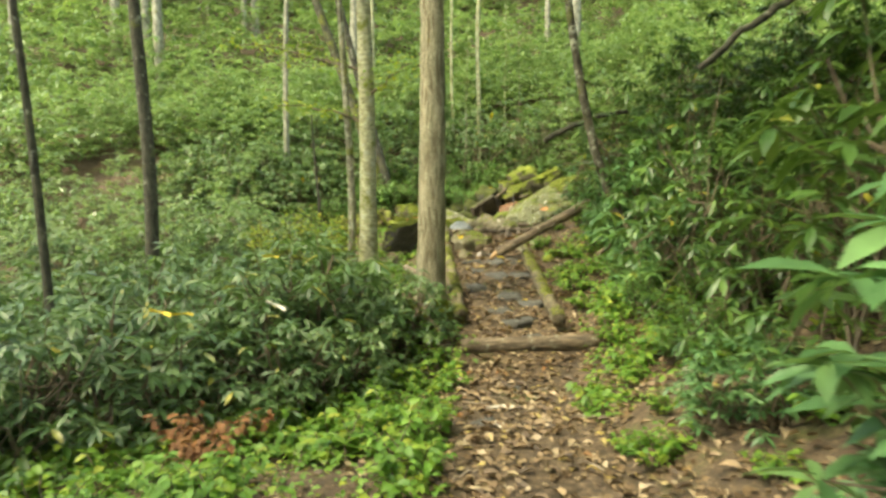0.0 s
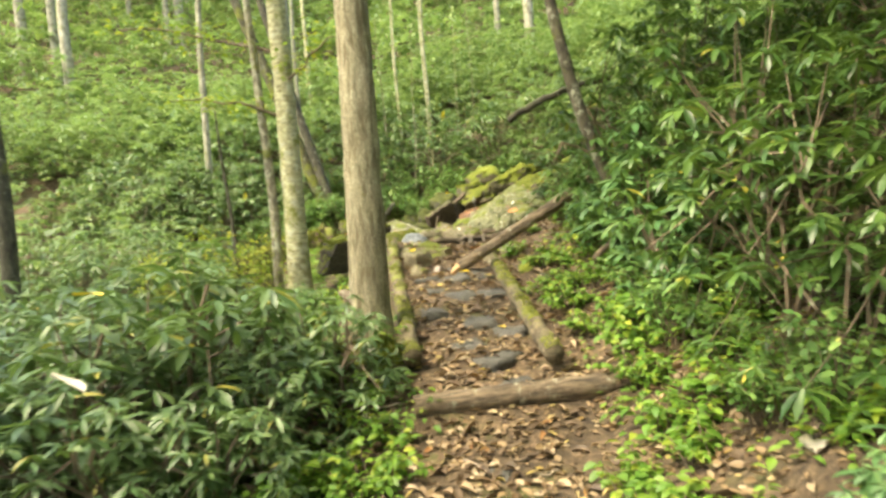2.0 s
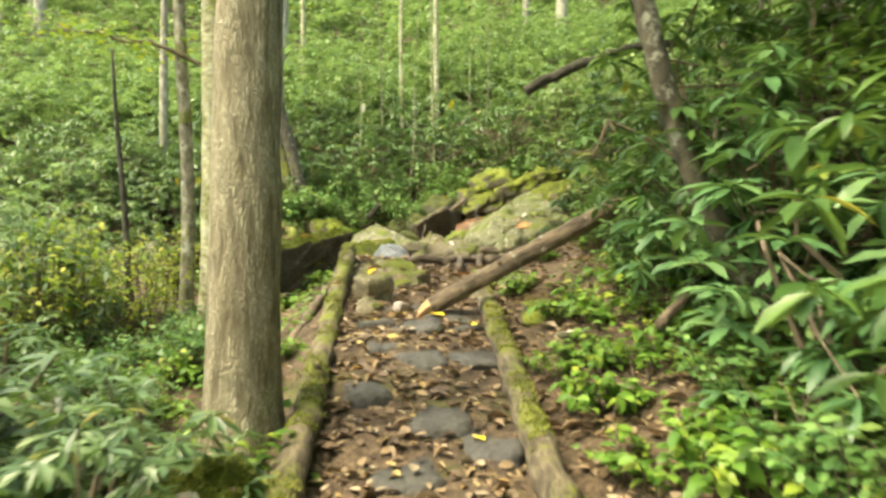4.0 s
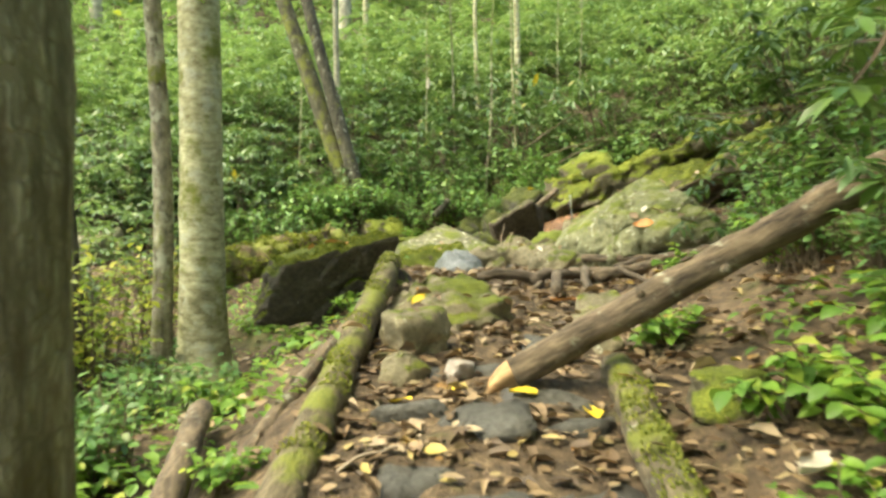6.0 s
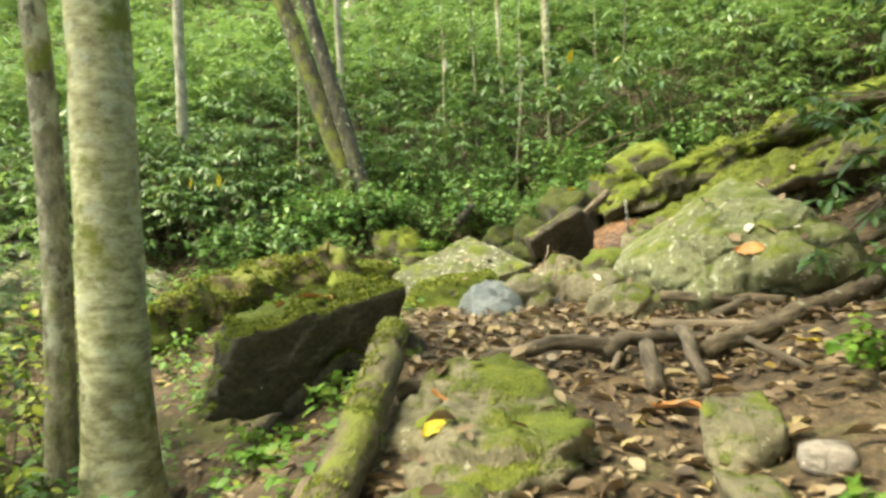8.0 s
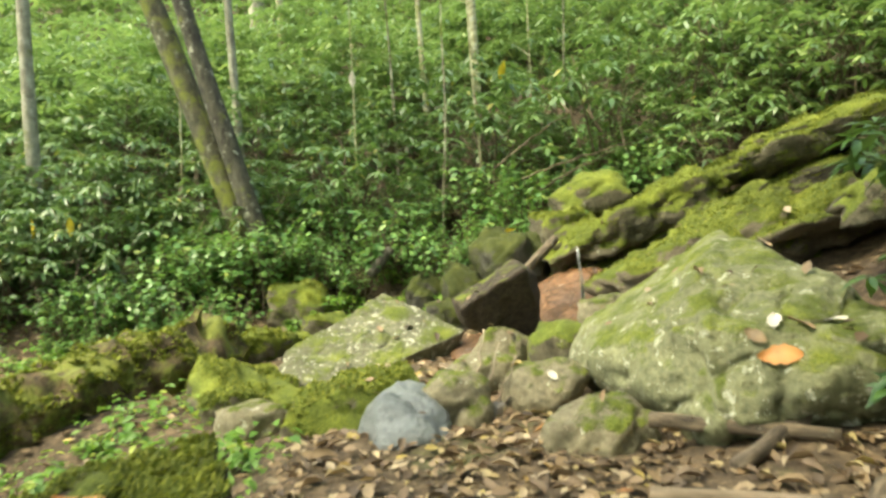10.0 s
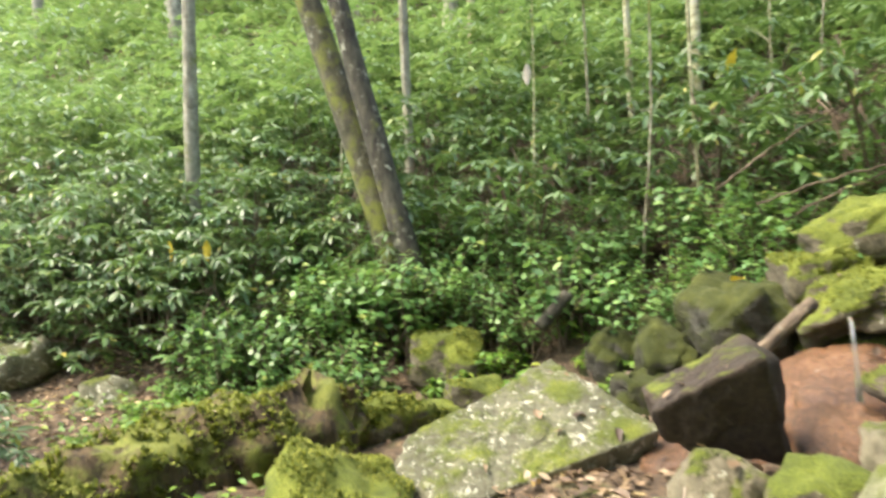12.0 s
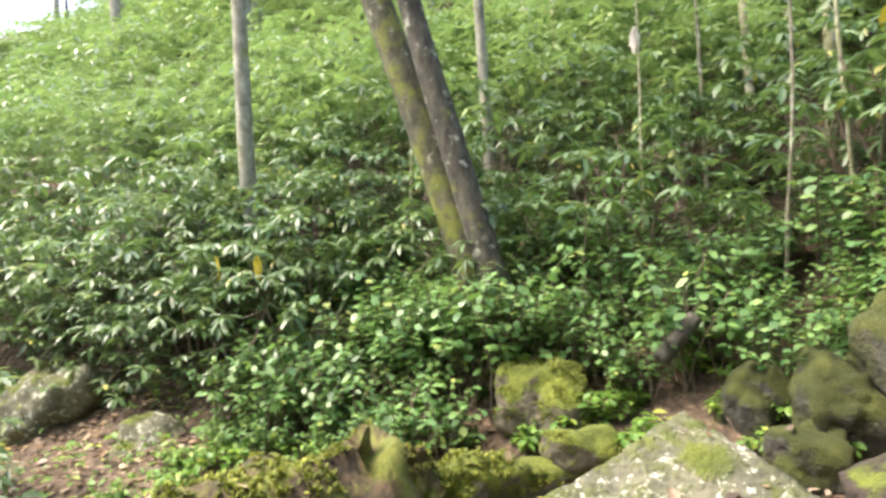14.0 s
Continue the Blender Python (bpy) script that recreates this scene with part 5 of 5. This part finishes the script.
def moss(things, n, mat, s, label, least=0.35, patchy=0.0, length=(0.012, 0.03)):
    """Short moss shoots thick over what faces up on rocks and logs."""
    g = np.random.default_rng(s)
    spots, normals, areas = [], [], []
    for ob in things:
        m3 = ob.matrix_world.to_3x3()
        for p in ob.data.polygons:
            nrm = (m3 @ p.normal).normalized()
            c = ob.matrix_world @ p.center
            if nrm.z < least or noise.noise(c * 3.3 + Vector((s, 0, 0))) < patchy or c.z < gz(c.x, c.y):
                continue
            q = [ob.matrix_world @ ob.data.vertices[i].co for i in p.vertices[:3]]
            spots.append(q), normals.append(nrm), areas.append(p.area)
    if not spots:
        return None
    w = np.array(areas) / sum(areas)
    pick = g.choice(len(spots), n, p=w)
    a, b = g.random(n), g.random(n)
    flip = a + b > 1
    a[flip], b[flip] = 1 - a[flip], 1 - b[flip]
    Q = np.array([[tuple(v) for v in spots[i]] for i in pick])
    P = Q[:, 0] + (Q[:, 1] - Q[:, 0]) * a[:, None] + (Q[:, 2] - Q[:, 0]) * b[:, None]
    me = leaves_mesh("moss", LEAF_OVAL_PLAIN, P, g.uniform(0, 6.28, n), g.uniform(0.2, 1.35, n), g.uniform(-0.5, 0.5, n), g.uniform(*length, n), mat)
    return tagged(new("moss", me), label, "moss", kind="stuff")


M_MOSS = leaf_material("moss_shoot", [(0, (0.075, 0.1, 0.012)), (0.5, (0.16, 0.19, 0.024)), (1.0, (0.28, 0.3, 0.045))], 0.8, 0.3, (0.2, 0.24, 0.03))
bpy.context.view_layer.update()


def bodies(word, name=None):
    """The solid meshes of things whose label holds a word."""
    out = []
    for ob in scene.objects:
        top = ob.parent or ob
        if ob.type == "MESH" and word in top.get("label", "") and (name is None or ob.name.startswith(name)) and top.get("category") in ("rock", "log"):
            out.append(ob)
    return out


moss(bodies("mossy rock ledge") + bodies("tilted bedded"), 44000, M_MOSS, 1, "bright moss growing over the rock ledges", 0.4, -0.28)
moss(bodies("long slab"), 7000, M_MOSS, 2, "bright moss on the long slab", 0.55, -0.18)
moss(bodies("rotten fallen log"), 14000, M_MOSS, 3, "shaggy moss over the rotten log", 0.2, -0.15, (0.02, 0.05))
moss(bodies("log edging the trail"), 7000, M_MOSS, 4, "moss on the logs edging the trail", 0.45, 0.0, (0.01, 0.022))
moss(bodies("bright green mossy") + bodies("moss-covered rock") + bodies("mossy hump") + bodies("squarish mossy") + bodies("low mossy rock") + bodies("rounded bright"), 16000, M_MOSS, 5, "thick bright moss on small rocks", 0.3, -0.2)


def single_leaf(x, y, size, mat, turn, label, z=None, droop=6, name="fallen_leaf", wide=0.55):
    """One broad leaf with a raised midrib and a curled rim."""
    base, nrm = (z, Vector((0, 0, 1))) if z is not None else rest(x, y)
    v, f = [], []
    n = 9
    for i in range(n):
        u = i / (n - 1)
        w = wide * size * (math.sin(math.pi * min(1, u * 0.97 + 0.02)) ** 0.8) * (1 + 0.12 * math.sin(u * 23)) / 2
        for k in (-1, -0.5, 0, 0.5, 1):
            v.append((w * k, (u - 0.5) * size, 0.05 * size * (k * k * 1.6 + math.sin(u * 5 + k)) + 0.02 * size))
    for i in range(n - 1):
        for k in range(4):
            a = i * 5 + k
            f.append((a, a + 1, a + 6, a + 5))
    ob = new(name, mesh_from(name, v, f, mat, True))
    q = Vector((0, 0, 1)).rotation_difference(nrm).to_matrix().to_4x4()
    ob.matrix_world = Matrix.Translation((x, y, base + 0.012)) @ q @ pose(0, 0, 0, droop, 0, turn)
    return tagged(ob, label, "leaf")


for x, y, size, mat, turn, lab in [
    (0.38, 7.5, 0.3, M_PALE_LEAF, 95, "large pale dead leaf lying on the trail"),
    (0.3, 6.9, 0.16, M_PALE_LEAF, 20, "pale dead leaf lying on the trail"),
    (0.0, 9.0, 0.2, M_PALE_LEAF, 140, "whitish dead leaf beside the water bar log"),
    (-0.3, 9.3, 0.16, M_PALE_LEAF, 10, "whitish dead leaf beside the water bar log"),
    (-0.26, 9.95, 0.15, M_PALE_LEAF, 60, "whitish dead leaf near the tree foot"),
    (1.95, 6.9, 0.26, M_PALE_LEAF, 150, "large whitish dead leaf on the bank"),
    (1.85, 12.1, 0.3, M_PALE_LEAF, 120, "large cream dead leaf beside the edging log"),
    (1.75, 11.3, 0.2, M_PALE_LEAF, 30, "pale curled dead leaf on the bank"),
    (1.35, 17.9, 0.09, M_PALE_LEAF, 30, "small pale leaf on a rock"),
    (2.2, 16.95, 0.12, M_LITTER, 25, "pale dead leaf lying on the boulder"),
    (2.31, 16.98, 0.13, M_PALE_LEAF, 150, "pale dead leaf lying on the boulder"),
    (2.42, 16.95, 0.13, M_LITTER, 60, "cream dead leaf lying on the boulder"),
    (2.27, 16.85, 0.2, M_ORANGE_LEAF, 65, "orange-brown dead leaf lying on the boulder"),
    (2.6, 16.98, 0.12, M_PALE_LEAF, 60, "small tan leaf lying on the boulder"),
    (0.9, 12.9, 0.13, M_YELLOW_LEAF, 100, "yellow fallen leaf on the trail"),
    (1.2, 12.85, 0.16, M_YELLOW_LEAF, 10, "yellow fallen leaf on the trail"),
    (0.35, 12.95, 0.11, M_YELLOW_LEAF, 80, "yellow fallen leaf on the trail"),
    (0.55, 13.05, 0.1, M_YELLOW_LEAF, 50, "yellow fallen leaf on the trail"),
    (1.78, 13.0, 0.17, M_YELLOW_LEAF, 20, "yellow fallen leaf beside the edging log"),
    (2.35, 13.3, 0.2, M_YELLOW_LEAF, 130, "yellow fallen leaf on the bank"),
    (1.05, 10.9, 0.1, M_YELLOW_LEAF, 40, "yellow fallen leaf on the trail"),
    (0.7, 9.9, 0.1, M_YELLOW_LEAF, 140, "yellow fallen leaf on the trail"),
    (0.3, 14.35, 0.13, M_YELLOW_LEAF, 140, "yellow fallen leaf beside the flat stone"),
    (2.1, 15.4, 0.14, M_YELLOW_LEAF, 70, "yellow fallen leaf beside a branch"),
    (1.3, 16.1, 0.1, M_YELLOW_LEAF, 10, "yellow fallen leaf near the root"),
    (0.3, 14.75, 0.17, M_ORANGE_LEAF, 60, "orange-brown fallen leaf on the trail"),
    (1.3, 14.8, 0.22, M_ORANGE_LEAF, 100, "tan fallen leaf on the trail"),
    (-0.55, 15.85, 0.2, M_ORANGE_LEAF, 80, "orange fallen leaf on the mossy slab"),
    (-0.75, 15.8, 0.1, M_ORANGE_LEAF, 30, "small orange leaf on the mossy slab"),
    (-0.2, 14.3, 0.13, M_ORANGE_LEAF, 30, "orange fallen leaf below the trail"),
    (0.1, 20.1, 0.1, M_LITTER, 30, "cream leaf lying on the slanting boulder"),
    (1.45, 21.2, 0.16, M_YELLOW_LEAF, 30, "yellow leaf lying on a mossy boulder"),
]:
    single_leaf(x, y, size, mat, turn, lab)
for x, y, z, size, mat, turn, droop, lab in [
    (-3.5, 21.7, 1.4, 0.22, M_YELLOW_LEAF, 20, -80, "yellow leaf hanging from a rhododendron"),
    (-3.95, 21.7, 1.38, 0.25, M_YELLOW_LEAF, -30, -80, "yellow leaf hanging from a rhododendron"),
    (-0.23, 21.86, 2.95, 0.2, M_PALE_LEAF, 10, -80, "pale leaf caught in a rhododendron"),
    (1.75, 24.4, 3.47, 0.3, M_YELLOW_LEAF, 30, -60, "yellow leaf hanging from a rhododendron"),
    (-1.71, 7.37, -0.07, 0.22, M_PALE_LEAF, 70, 25, "large pale dead leaf caught in a shrub"),
    (-2.68, 7.16, -0.1, 0.24, M_YELLOW_LEAF, 70, 15, "bright yellow leaf on a shrub"),
    (-2.5, 7.2, -0.12, 0.2, M_YELLOW_LEAF, 120, 10, "bright yellow leaf on a shrub"),
    (-1.95, 8.3, 0.3, 0.17, M_YELLOW_LEAF, 100, 10, "yellow leaf on a shrub"),
]:
    single_leaf(x, y, size, mat, turn, lab, z, droop, "hanging_leaf", 0.38)
for k in range(4):
    log("dead_branch", (0.85 + 0.07 * k, 17.95 + 0.05 * k, 0.12), (0.95 + 0.1 * k, 18.1, 0.62 - 0.09 * k), 0.008, 0.004, M_DEAD, 40 + k, "thin bleached twig standing among rocks", 0.0, 0.06, knots=1, category="twig")
log("dead_branch", (1.4, 22.4, 1.9), (3.3, 22.7, 2.95), 0.012, 0.007, M_TWIG, 30, "long bare dead branch over the slope", 0.12, 0.05, knots=0, category="branch")
log("dead_branch", (1.7, 22.1, 1.75), (3.5, 22.2, 2.2), 0.012, 0.007, M_TWIG, 31, "bare dead branch lying over shrubs", 0.05, 0.05, knots=0, category="branch")
log("dead_branch", (1.9, 22.0, 1.6), (3.2, 22.3, 2.15), 0.012, 0.007, M_WOOD, 32, "bare dead branch lying over shrubs", 0.05, 0.05, knots=0, category="branch")


def trickle():
    """A thin fall of water between the ledges."""
    m, nt, b = material("clear_water", 0.05)
    b.inputs["Base Color"].default_value = (0.9, 0.95, 0.95, 1)
    b.inputs["Transmission Weight"].default_value = 0.9
    b.inputs["IOR"].default_value = 1.33
    bump(nt, b, noise_tex(nt, 30, 3, 0.5, (1, 1, 0.2)), 0.5, 0.01)
    path = [(1.93, 20.02, 1.02), (1.93, 19.97, 0.99), (1.93, 19.94, 0.9), (1.94, 19.92, 0.78), (1.95, 19.9, 0.56)]
    ob = new("water_trickle", mesh_from("water_trickle", *tube(path, [0.011, 0.013, 0.011, 0.012, 0.02], 10, 0.4, 3), m, True))
    return tagged(ob, "thin clear trickle of water falling over the ledge", "water")


trickle()
